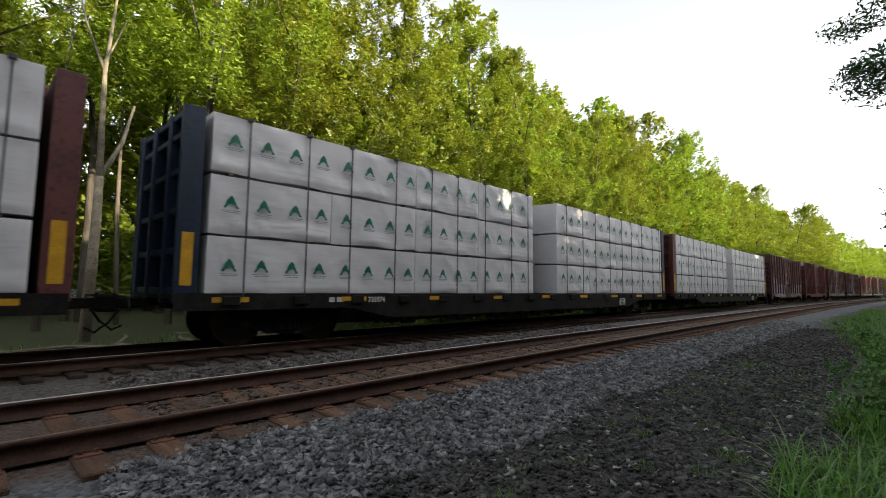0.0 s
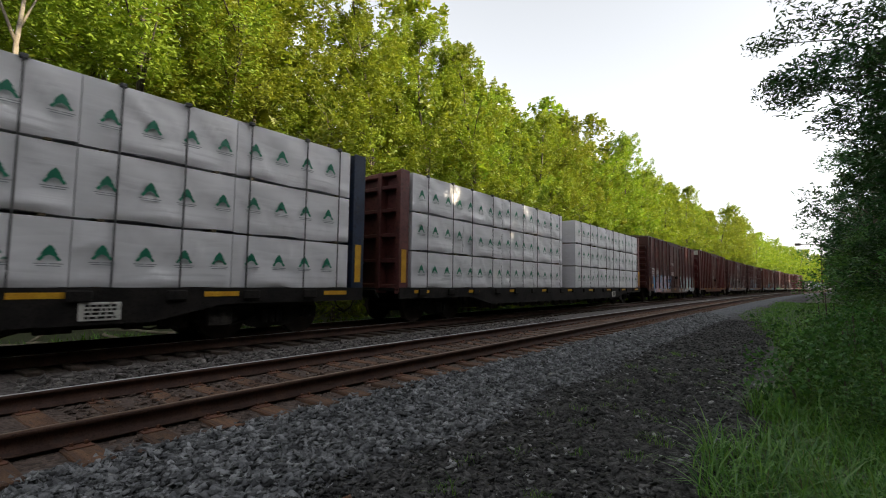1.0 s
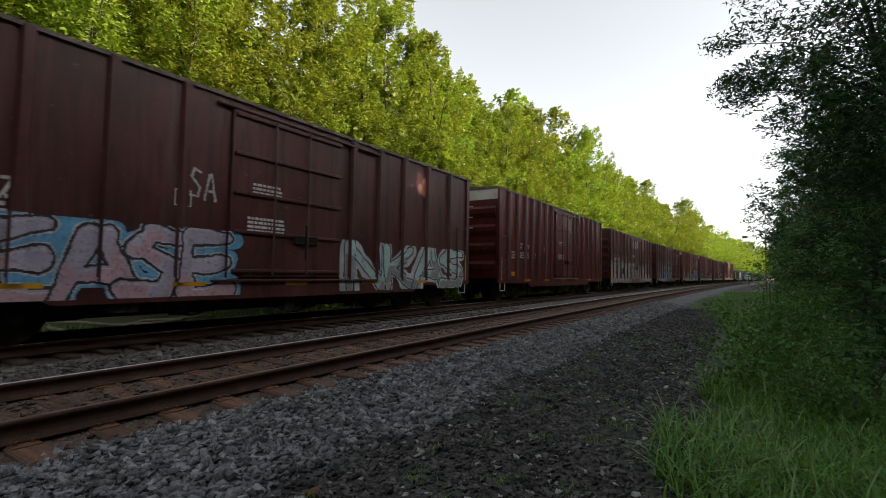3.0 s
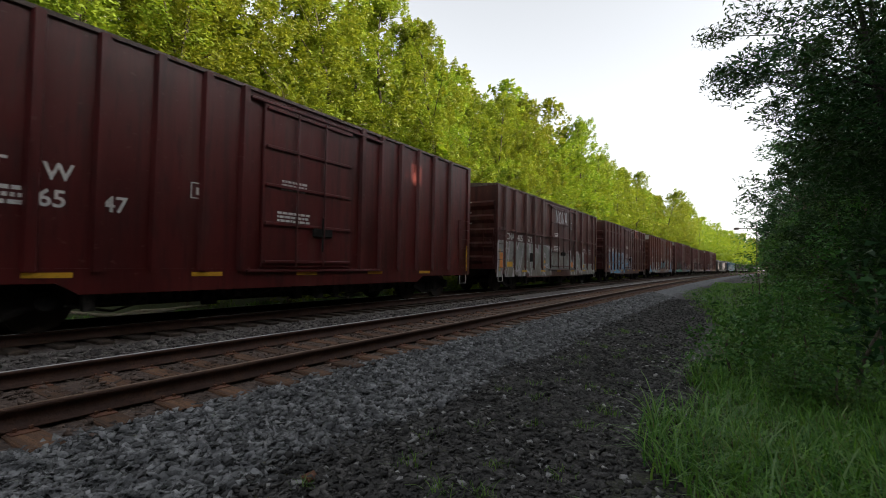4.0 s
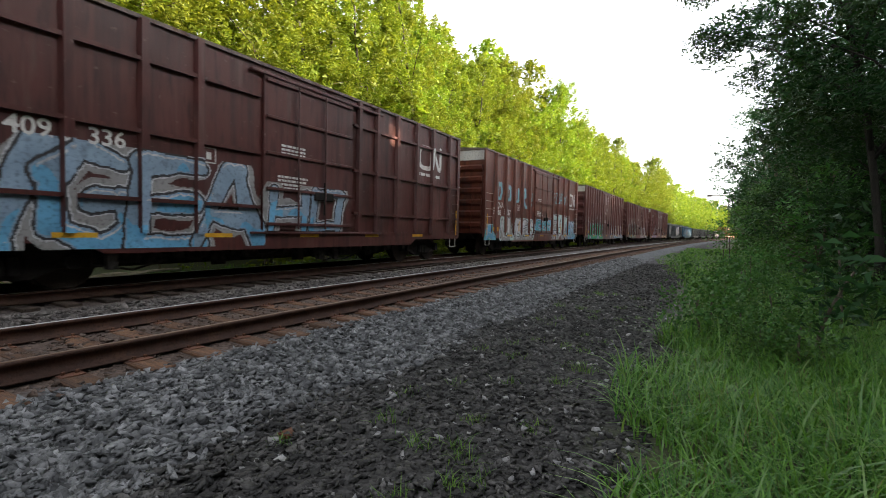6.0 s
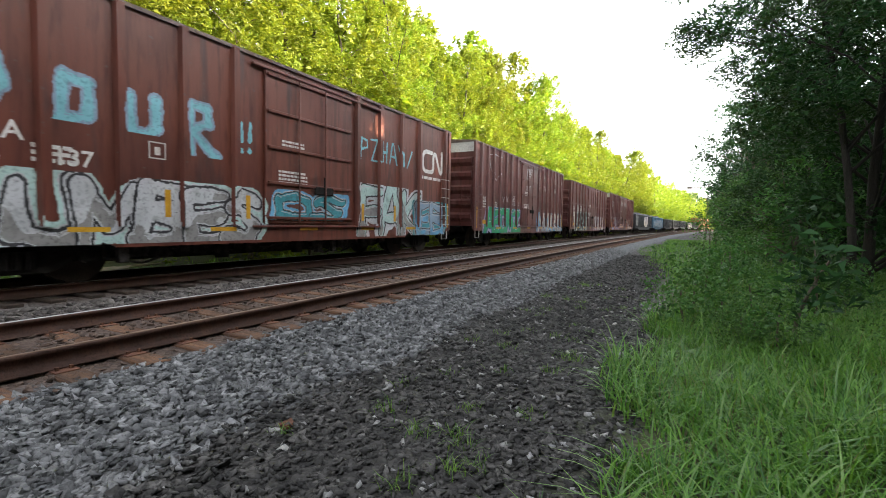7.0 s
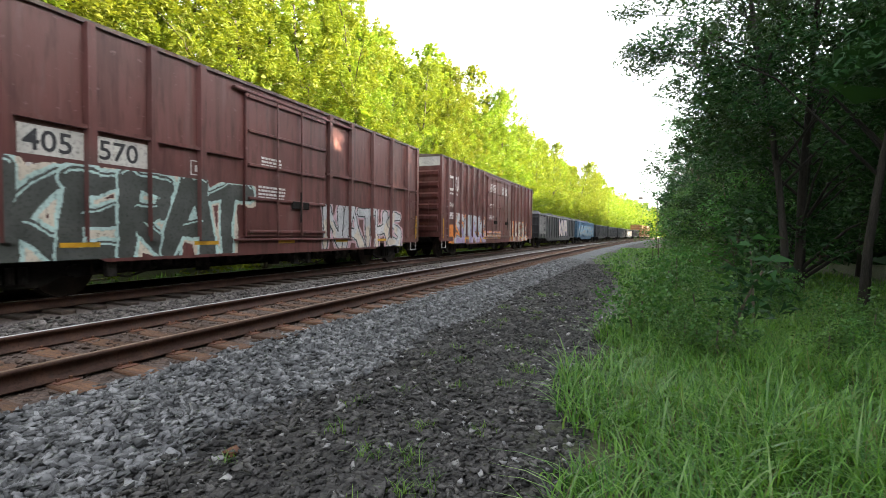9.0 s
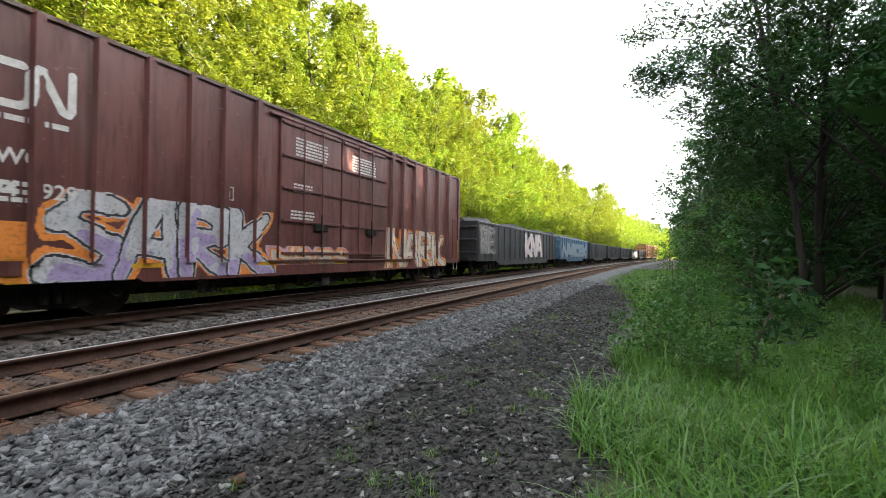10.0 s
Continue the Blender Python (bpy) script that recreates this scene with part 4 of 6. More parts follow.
def make_gondola(front, length, top, steel, label, load, posts, signs=(), seed=0):
    car = tagged(new("gondola"), label, "freight car", "open freight cars of the train")
    h, half = length / 2, 1.40
    for s in (-1, 1):
        a, b = sorted((s * half, s * (half - 0.05)))
        part("side_wall", Geo().box(a, b, -h, h, 0.85, top - 0.02).mesh("side_wall", steel), car)
        a, b = sorted((s * (half + 0.07), s * (half - 0.06)))
        part("top_rail", Geo().box(a, b, -h, h, top - 0.12, top, 0.02).mesh("top_rail", steel), car)
        for y in np.linspace(-h + 0.12, h - 0.12, posts):
            part("side_post", Geo().prism([(half, y - 0.10), (half + 0.07, y - 0.06), (half + 0.07, y + 0.06), (half, y + 0.10)], lambda u, q, a, s=s: (s * u, q, a), 0.85, top - 0.1).mesh("side_post", steel), car)
        a, b = sorted((s * (half + 0.03), s * (half - 0.05)))
        part("side_sill", Geo().prism([(-h, 1.0), (-h, 0.8), (-h + 3.2, 0.8), (-h + 3.8, 0.55), (h - 3.8, 0.55), (h - 3.2, 0.8), (h, 0.8), (h, 1.0)], lambda u, w, q: (q, u, w), a, b).mesh("side_sill", steel), car)
    for s in (-1, 1):
        a, b = sorted((s * h, s * (h - 0.06)))
        end = part("end_wall", Geo().box(-half, half, a, b, 0.85, top).mesh("end_wall", steel), car)
        for z in np.linspace(1.2, top - 0.4, 3):
            a, b = sorted((s * h, s * (h + 0.08)))
            part("end_rib", Geo().box(-half, half, a, b, z, z + 0.14, 0.03).mesh("end_rib", steel), end)
    part("floor_plate", Geo().box(-half + 0.05, half - 0.05, -h + 0.06, h - 0.06, 0.9, 1.0).mesh("floor_plate", steel), car)
    relief = lambda y, z: np.full(np.shape(y), half + 0.072)
    for y0, y1, z0, z1, glyphs, thick, fill, edge, halo, shade, sd in signs:
        painted_sign(car, relief, y0 - h, y1 - h, z0, z1, glyphs, thick, fill, edge, halo, sd, cell=0.06, shade=shade)
    add_running_gear(car, length, 2.0)
    CARS.append((car, front + h, 0.0, 0.0))
    if load:
        rg = np.random.default_rng(seed)
        ys, ts = np.linspace(-h + 0.15, h - 0.15, 70), np.linspace(0, math.pi, 13)
        Y, T = np.meshgrid(ys, ts, indexing="ij")
        ridge = 1 + 0.05 * np.sign(np.sin(Y * 9)) + 0.03 * rg.normal(size=Y.shape) + 0.06 * np.sin(Y * 0.9 + seed)
        end = np.clip((h - np.abs(Y)) / 0.5, 0.5, 1)
        v = np.stack([1.3 * np.cos(T) * ridge, Y, 1.7 + (top - 1.45 + 0.25) * np.sin(T) ** 0.7 * ridge * end - 0.25], -1)
        v[..., 2] = np.clip(v[..., 2], 1.05, None)
        v[..., 0] = np.clip(v[..., 0], -1.33, 1.33)
        n, k = Y.shape
        i, j = np.meshgrid(np.arange(n - 1), np.arange(k - 1), indexing="ij")
        a = (i * k + j).ravel()
        me = bulk("scrap_heap", v.reshape(-1, 3), np.stack([a, a + 1, a + k + 1, a + k], -1), MAT_BLACKLOAD)
        heap = tagged(new("scrap_heap", me), "rounded heap of dark ribbed scrap in an open freight car", "scrap heap", kind="stuff")
        g = Geo().tube([(1.15 * math.cos(t), -h + 0.25, 1.6 + (top - 1.35) * math.sin(t)) for t in np.linspace(0, math.pi, 12)], [0.07] * 12, 6)
        part("hoop", g.mesh("hoop", MAT_BLACKLOAD), heap)
        CARS.append((heap, front + h, 0.0, 0.0))


# ---- the train, front to back ----
BROWN = car_paint("brown red car paint", (0.068, 0.0165, 0.0145), (0.092, 0.026, 0.022), (0.11, 0.055, 0.048))
DEEPRED = car_paint("deep red car paint", (0.080, 0.0085, 0.009), (0.10, 0.013, 0.013), (0.09, 0.026, 0.024), 0.36, 0.5)
BRICKRED = car_paint("brick red car paint", (0.125, 0.031, 0.020), (0.15, 0.046, 0.029), (0.05, 0.03, 0.03))
PLUM = car_paint("faded plum car paint", (0.116, 0.037, 0.033), (0.142, 0.052, 0.047), (0.155, 0.08, 0.072))
CHAR = car_paint("charcoal car paint", (0.035, 0.037, 0.042), (0.06, 0.062, 0.07), (0.12, 0.12, 0.12))
CARBLUE = car_paint("faded blue car paint", (0.05, 0.12, 0.20), (0.08, 0.17, 0.26), (0.20, 0.22, 0.24))
# brown paint made tan: the sun on the last cars is in the colour
SUNLITCAR = car_paint("brown car paint lightened for sun", (0.30, 0.14, 0.06), (0.38, 0.19, 0.09), (0.3, 0.2, 0.12))

for start, steel, label, number in ((-21.19, MAT_MAROON, "maroon centre-beam flat car loaded with wrapped lumber", False), (2.88, MAT_BLUE, "dark blue centre-beam flat car loaded with wrapped lumber", True),
                                    (26.95, MAT_MAROON, "maroon centre-beam flat car with full lumber load", False)):
    make_centerbeam(start, steel, label, number)
    load_lumber(start, int(start) + 40)

EVEN = [0.62, 1.79, 2.86, 3.93, 5.09, 9.35, 10.4, 11.5, 12.7, 14.0]
make_boxcar(51.29, 15.3, BROWN, "brown-red boxcar with silver and blue graffiti along its sill", EVEN, (5.95, 8.95), cap=None, end_ribs=7,
            words=[("UCRY", 0.80, 2.15, 0.25), ("86247", 1.90, 2.15, 0.26)], blocks=[(1.35, 0.95, 0.40, 0.8, SKYBLUE), (0.72, 0.85, 0.55, 0.2, GREY)],
            signs=[(1.55, 6.0, 0.68, 1.8, "WEASE", 0.13, LILAC, BLACK, SKYBLUE, PINK, 3), (9.15, 14.9, 0.68, 1.85, "NKAS", 0.12, MINT, BLACK, SILVER, GREY, 4),
                   (5.2, 5.75, 2.45, 3.0, "SA", 0.02, SILVER, SILVER, BROWN, None, 5)], seed=1)
make_boxcar(69.04, 15.4, DEEPRED, "deep red boxcar with white stencils and a pale end band", [1.0, 1.85, 2.68, 3.5, 4.35, 5.2, 6.0, 9.5, 10.3, 11.2, 12.1, 13.0, 14.0], (6.4, 9.1), cap=MAT_CREAM, end_ribs=4, top=4.78,
            words=[("GT", 1.93, 2.31, 0.25), ("W", 2.80, 2.31, 0.25), ("40", 1.93, 1.91, 0.25), ("65", 2.74, 1.91, 0.25), ("47", 3.56, 1.91, 0.25)], seed=2)
MID = [0.78, 1.81, 3.03, 4.07, 5.16, 9.5, 10.6, 11.9, 13.2, 14.4]
FADED = spray((0.40, 0.36, 0.40))
AQUA = spray((0.16, 0.40, 0.46))
DULL, PALEGREY = spray((0.15, 0.135, 0.115)), spray((0.20, 0.207, 0.192))
GHOST = [(0.2, 6.2, 0.66, 2.1, "NMAWR", 0.24, PALEGREY, FADED, DULL, DULL, 9), (9.4, 12.2, 0.66, 1.95, "VM", 0.22, PALEGREY, FADED, DULL, DULL, 10), (12.2, 14.6, 0.66, 1.2, "ZE", 0.2, PALEGREY, FADED, DULL, DULL, 14), (6.4, 9.2, 0.95, 1.85, "ENA", 0.17, DULL, GREY, DULL, PALEGREY, 11)]
make_boxcar(86.79, 15.4, BROWN, "brown-red boxcar with belt rails and grey overpainted lower panels", MID, (6.35, 9.3), belts=(2.71,), end_ribs=5,
            words=[("CNA", 0.92, 2.30, 0.28), ("405", 2.12, 2.28, 0.28), ("573", 3.25, 2.28, 0.28)],
            blocks=[(0.2, 0.9, 0.42, 0.8, ORANGE), (1.0, 1.1, 0.62, 0.22, MAT_YELLOW), (5.28, 1.30, 0.40, 0.14, MAT_YELLOW), (5.3, 1.02, 0.38, 0.13, ORANGE), (9.75, 1.1, 0.5, 0.3, ORANGE), (12.2, 1.1, 0.42, 0.16, MAT_YELLOW), (3.6, 1.35, 0.40, 0.42, MAT_UNDER)],
            signs=GHOST + [(7.0, 9.0, 3.45, 4.2, "NOVA", 0.045, SILVER, SILVER, BROWN, None, 12), (9.65, 10.05, 3.3, 3.9, "*", 0.025, SILVER, SILVER, BROWN, None, 13), (12.0, 14.1, 1.95, 2.25, "NOTT SHORTS", 0.014, RIM, RIM, BROWN, None, 15)], seed=3)
make_boxcar(104.54, 15.4, BROWN, "brown-red boxcar with three belt rails and a large grey-blue graffito", [0.81, 1.84, 2.82, 3.91, 4.9, 9.5, 10.3, 11.3, 12.4, 13.4, 14.6], (6.3, 9.2), belts=(3.88, 2.67, 1.51), end_ribs=5,
            words=[("CNA", 0.92, 2.33, 0.26), ("409", 2.08, 2.34, 0.26), ("336", 3.08, 2.34, 0.26)], emblem=(12.6, 3.1, 0.9),
            signs=[(1.2, 6.1, 0.68, 2.25, "VGEA", 0.16, STEELBLUE, BLACK, GREY, SKYBLUE, 21), (6.4, 8.8, 1.0, 1.95, "HQ", 0.10, STEELBLUE, BLACK, GREY, SKYBLUE, 22)], seed=4)
make_boxcar(122.29, 15.4, BRICKRED, "brick-red boxcar covered in teal and silver graffiti, white end band", [1.2, 2.35, 3.4, 4.5, 5.6, 9.6, 10.7, 11.9, 13.05, 14.95], (6.3, 9.3), cap=MAT_CREAM, end_ribs=6, top=4.68,
            words=[("CNA", 1.32, 2.18, 0.26), ("406", 1.32, 1.84, 0.25), ("137", 2.46, 1.88, 0.25)], data_at=(4.0, 2.3),
            blocks=[(y, 1.12, 0.11, 0.5, MAT_YELLOW) for y in (4.12, 5.86, 9.84, 11.5)], emblem=(13.3, 2.85, 0.92),
            signs=[(1.9, 6.2, 0.66, 1.66, "UMBES", 0.13, SILVER, BLACK, MINT, GREY, 31), (9.7, 12.9, 0.66, 2.1, "FAK", 0.15, MINT, BLACK, SILVER, GREY, 32),
                   (12.8, 14.9, 0.66, 1.75, "EB", 0.11, STEELBLUE, BLACK, TEAL, SKYBLUE, 33), (0.25, 0.95, 0.7, 1.3, "A", 0.12, SKYBLUE, TEAL, TEAL, None, 37),
                   (1.35, 1.9, 2.55, 3.3, "D", 0.07, AQUA, STEELBLUE, BRICKRED, None, 34), (2.5, 3.0, 2.55, 3.3, "Q", 0.07, AQUA, STEELBLUE, BRICKRED, None, 38), (3.5, 4.0, 2.55, 3.2, "U", 0.07, AQUA, STEELBLUE, BRICKRED, None, 39),
                   (4.6, 5.1, 2.3, 3.25, "R", 0.062, AQUA, STEELBLUE, BRICKRED, None, 40), (5.68, 6.1, 2.5, 3.15, "!!", 0.045, AQUA, AQUA, BRICKRED, None, 43),
                   (9.75, 12.7, 2.9, 3.55, "PZHAY/", 0.03, AQUA, AQUA, BRICKRED, None, 35), (6.6, 8.9, 1.1, 1.7, "OS", 0.09, TEAL, BLACK, SKYBLUE, None, 36)], seed=5)
FINE = [0.72, 1.46, 2.17, 3.0, 3.82, 4.59, 5.5, 9.4, 10.3, 11.25, 12.1, 12.95, 13.8, 14.7]
make_boxcar(140.04, 15.4, PLUM, "faded plum boxcar with bright green block graffiti, white end band", FINE, (6.2, 9.05), cap=MAT_CREAM, end_ribs=5, top=4.78,
            words=[("WC", 0.85, 2.12, 0.25)],
            signs=[(1.25, 5.9, 0.66, 1.8, "AEOMZ", 0.165, GREENP, DEEPBLUE, PURPLE, None, 41), (9.5, 15.0, 0.66, 1.75, "NVARE", 0.13, CREAM, BLACK, SKYBLUE, GREY, 42),
                   (7.0, 8.0, 3.95, 4.28, "BOBEP", 0.02, RIM, RIM, PLUM, None, 44), (6.95, 7.75, 3.0, 3.3, "OUT", 0.018, RIM, RIM, PLUM, None, 45), (6.95, 7.7, 3.65, 3.9, "OUT", 0.018, RIM, RIM, PLUM, None, 47), (1.75, 3.7, 3.2, 4.45, "0", 0.014, RIM, RIM, PLUM, None, 46),
                   (3.45, 4.35, 2.2, 2.48, "VMK", 0.018, RIM, RIM, PLUM, None, 48), (5.55, 5.95, 2.1, 2.28, "DZ", 0.014, RIM, RIM, PLUM, None, 49), (4.75, 5.4, 2.05, 2.25, "DYA", 0.014, RIM, RIM, PLUM, None, 50)], seed=6)
car = CARS[-1][0]
for row, z in ((0, 3.9), (1, 3.25)):
    for k in range(9 - 2 * row):
        y = 1.98 + 0.62 * k
        on_post = min(abs(y + 0.1 + 7.7 - p) for p in FINE) < 0.14
        x = 1.493 if on_post else 1.396
        g = Geo().box(x, x + 0.003, y + 0.07, y + 0.115, z, z + 0.3)
        part("side_writing", g.mesh("side_writing", MAT_CREAM), car)
make_boxcar(157.79, 15.4, PLUM, "faded brown boxcar with number panels and large black graffito", [0.70, 1.95, 3.08, 4.15, 5.2, 9.5, 10.6, 11.9, 13.2, 14.4], (6.3, 9.28), belts=(2.85,), end_ribs=5,
            words=[("CNA", 0.85, 2.38, 0.24)], plates=[("405", 2.15, 2.36, 0.32, 0.86, 0.38), ("570", 3.2, 2.36, 0.32, 0.86, 0.38)],
            signs=[(1.75, 6.3, 0.66, 2.1, "KERAT", 0.175, DARKG, MINT, CREAM, None, 51), (9.2, 13.9, 0.66, 1.85, "NATHS", 0.13, SILVER, BLACK, PINK, CREAM, 52)], seed=7)
make_boxcar(175.54, 18.2, PLUM, "long faded brown double-door boxcar with orange and silver graffiti", [0.80, 1.65, 2.5, 3.35, 4.2, 5.0, 5.9, 12.0, 12.8, 13.7, 14.7, 15.8, 16.9], (6.55, 11.5), cap=MAT_CREAM, end_ribs=6, top=4.78, doors=2,
            words=[("DWC", 0.92, 2.42, 0.23), ("794", 0.95, 1.95, 0.23), ("929", 1.72, 1.95, 0.23)], emblem=(0.92, 3.2, 0.78),
            blocks=[(1.0, 0.68, 0.6, 0.9, ORANGE), (1.3, 0.66, 0.32, 0.4, MAT_YELLOW)],
            signs=[(1.8, 6.2, 0.66, 2.0, "SARK", 0.16, SILVER, BLACK, ORANGE, PURPLE, 61), (6.4, 9.2, 0.85, 1.2, "NAMES", 0.06, CREAM, ORANGE, PINK, None, 62), (11.7, 16.4, 0.66, 1.95, "NARK", 0.11, CREAM, BLACK, ORANGE, None, 63)], seed=8)
for k in range(2):
    bars("small_writing", -9.1 + 7.1 + 2.45 * k, 4.1, 1.466, 6, 1.3, 0.05, CARS[-1][0], MAT_WHITE, 70 + k)
make_gondola(196.2, 19.6, 2.95, CHAR, "charcoal ribbed gondola with white graffiti", True, 18, [(0.3, 2.6, 1.2, 2.6, "RE", 0.1, GREY, CHAR, GREY, None, 71), (9.2, 14.0, 1.0, 2.6, "KNA", 0.16, CREAM, PURPLE, SILVER, None, 72)], 1)
make_gondola(217.7, 16.5, 2.95, CARBLUE, "faded blue ribbed gondola with graffiti", True, 16, [(1, 15, 1.0, 2.3, "NAROEK", 0.16, GREY, SKYBLUE, CARBLUE, None, 73)], 2)
at_y = 236.2
for k in range(5):
    make_gondola(at_y, 15.6, 2.85 - 0.1 * (k == 3), CHAR, "black ribbed coal gondola", False, 15, [(3, 13, 1.0, 2.2, "NAO", 0.3, CREAM, SILVER, GREY, None, 75)] if k == 3 else (), 3 + k)
    at_y += 17.6
for k in range(2):
    make_boxcar(at_y, 15.4, SUNLITCAR, "brown boxcar far down the line, sunlight put into its tan colour", EVEN, (6.2, 9.15), end_ribs=4, small_print=False, top=4.7, seed=20 + k)
    at_y += 17.75


# ---- trees ----
def leaf_quads(centres, size, rg, flat=0.5, face=None):
    """Small folded diamonds round the given places, turned towards face where it is given; all but the smallest are triangles."""
    n = len(centres)
    size = size * 1.18
    a = rg.normal(size=(n, 3))
    a[:, 2] *= flat
    a /= np.linalg.norm(a, axis=1, keepdims=True)
    b = rg.normal(size=(n, 3))
    if face is not None:
        b = np.cross(face + 0.55 * rg.normal(size=(n, 3)), a)
    b -= (a * b).sum(1, keepdims=True) * a
    b /= np.linalg.norm(b, axis=1, keepdims=True)
    s = (size * rg.uniform(0.6, 1.25, n))[:, None]
    droop = np.zeros((n, 3))
    droop[:, 2] = -0.15 * s[:, 0]
    wide = 0.30 if face is None else 0.42
    v = np.stack([centres - a * s * 0.5, centres + b * s * wide - a * s * 0.05, centres + a * s * 0.5 + droop, centres - b * s * wide - a * s * 0.05], 1).reshape(-1, 3)
    if size < 0.125:  # weeds close by keep whole leaves
        return v, np.arange(4 * n).reshape(-1, 4)
    return v.reshape(n, 4, 3)[:, [0, 1, 2]].reshape(-1, 3) + np.repeat(0.12 * b * s, 3, axis=0), np.arange(3 * n).reshape(-1, 3)


def tree_meshes(seed, height, radius, low, leaves, leaf_size, bark, leaf, clumps=70, trunk_r=0.16, lean=0.0, sprays=False):
    """A tapered trunk with limbs, and a crown of leafy sprays with gaps between them."""
    rg = np.random.default_rng(seed)
    g = Geo()
    pts, p = [], np.array([0.0, 0, -0.2])
    n = 9
    d = np.array([lean, 0, 1.0])
    for k in range(n):
        pts.append(tuple(p))
        d = d + np.array([rg.normal() * 0.05, rg.normal() * 0.05, 0])
        p = p + d * (height * 0.93 + 0.2) / (n - 1)
    radii = [trunk_r * (1.25 if k == 0 else 1) * (1 - 0.9 * k / (n - 1)) + 0.012 for k in range(n)]
    g.tube(pts, radii, 8)
    P = np.array(pts)
    spot = lambda z: np.array([np.interp(z, P[:, 2], P[:, i]) for i in range(3)])
    cs, sz = [], []
    lobes = rg.uniform(0, 2 * math.pi, 4)
    for k in range(clumps):
        u = (k + rg.uniform(0, 1)) / clumps
        z = height * (low + (1.0 - low) * u)
        prof = radius * (math.sin(math.pi * min(1, 0.10 + 0.90 * u ** 0.8)) ** 0.65 + 0.12) * (1 - 0.22 * u)
        a = rg.uniform(0, 2 * math.pi)
        prof *= 0.8 + 0.25 * math.sin(2 * a + lobes[0] + z * 0.5) + 0.2 * math.sin(3 * a + lobes[1] - z * 0.8)
        r = prof * (rg.uniform(0.04, 1.08) ** 0.62 if sprays else rg.uniform(0.45, 1.05) ** 0.7)
        c = spot(z) + np.array([r * math.cos(a), r * math.sin(a), rg.normal() * 0.3])
        cs.append(c)
        sz.append(rg.uniform(0.5, 1.1) * (0.45 + 0.16 * radius) * (1.0 - 0.35 * u) * (70 / max(70, clumps)) ** 0.3)
        if k % (3 if clumps < 100 else 14 if sprays else 6) == 0 and height > 2:
            base = spot(max(0.4, z - r * 0.75))
            mid = (base + c) / 2 + np.array([0, 0, 0.12 * r])
            t = 0.35 * np.interp(base[2], P[:, 2], radii) + 0.01
            g.tube([base, mid, c], [t, t * 0.6, 0.008], 5)
    cs, sz = np.array(cs), np.array(sz)
    which = rg.choice(len(cs), leaves, p=sz ** 2 / (sz ** 2).sum())
    off = rg.normal(size=(leaves, 3))
    off /= np.linalg.norm(off, axis=1, keepdims=True)
    off *= (rg.uniform(0, 1, leaves) ** 0.45)[:, None]
    face = None
    if sprays:  # ascending sprays, pointed at the top, leafy on the outside
        face = off + np.array([0, 0, 0.5])
        off[:, 2] += 0.25
        taper = 0.85 - 0.45 * np.clip(off[:, 2], -1, 1)
        off *= np.stack([taper * 0.85, taper * 0.85, np.full(leaves, 1.15)], -1)
        away = cs[which] - np.array([0, 0, 1]) * cs[which][:, 2:]
        off[:, :2] += 0.28 * away[:, :2] / (np.linalg.norm(away[:, :2], axis=1, keepdims=True) + 0.1) * off[:, 2:]
    else:
        off *= np.array([1.05, 1.05, 0.62])
    v, f = leaf_quads(cs[which] + off * sz[which][:, None], leaf_size, rg, face=face)
    return g.mesh("trunk", bark, True), bulk("crown", v, f, leaf)


# chinks through the trackside trees, where low sun falls on the train: places on its side
CHINKS = [(11.7 + 0.22 * a, 3.75 + 0.5 * b) for a, b in np.random.default_rng(4).normal(size=(16, 2))] + [(12.7 + 0.1 * a, 4.0 + 0.3 * b) for a, b in np.random.default_rng(6).normal(size=(5, 2))]
SUNWARD = np.array((math.cos(sh) * math.sin(sa), math.cos(sh) * math.cos(sa), math.sin(sh)))


def clear_of_chinks(p, reach):
    """True for the leaves at p that stand in no chink."""
    keep = np.ones(len(p), bool)
    for y, z in CHINKS:
        d = p - np.array((FAR + 1.42, y, z))
        d = d - (d @ SUNWARD)[:, None] * SUNWARD
        keep &= np.linalg.norm(d, axis=1) > reach
    return keep


def with_chinks(me, m):
    """The crown without the leaves that would stop the sun; the same mesh where it stops none."""
    k = me.polygons[0].loop_total
    v = coords(me).reshape(-1, k, 3)
    p = v.mean(1) @ np.array(m.to_3x3()).T + np.array(m.translation)
    keep = clear_of_chinks(p, 0.085)
    if keep.all():
        return me
    v = v[keep].reshape(-1, 3)
    return bulk("crown", v, np.arange(len(v)).reshape(-1, k), me.materials[0])


def plant_tree(meshes, x, y, turn, scale, label, group, name="tree", category="tree"):
    z = float(ground_height(x))
    t = new(name)
    t.matrix_basis = Matrix.Translation((x + float(bend(y)), y, z)) @ Matrix.Rotation(radians(turn), 4, "Z") @ Matrix.Diagonal((scale[0], scale[0], scale[1], 1))
    part("trunk", meshes[0], t)
    part("crown", with_chinks(meshes[1], t.matrix_basis) if x > 2 else meshes[1], t)
    return tagged(t, label, category, group)


def coords(me):
    v = np.empty(len(me.vertices) * 3, np.float32)
    me.vertices.foreach_get("co", v)
    return v.reshape(-1, 3)


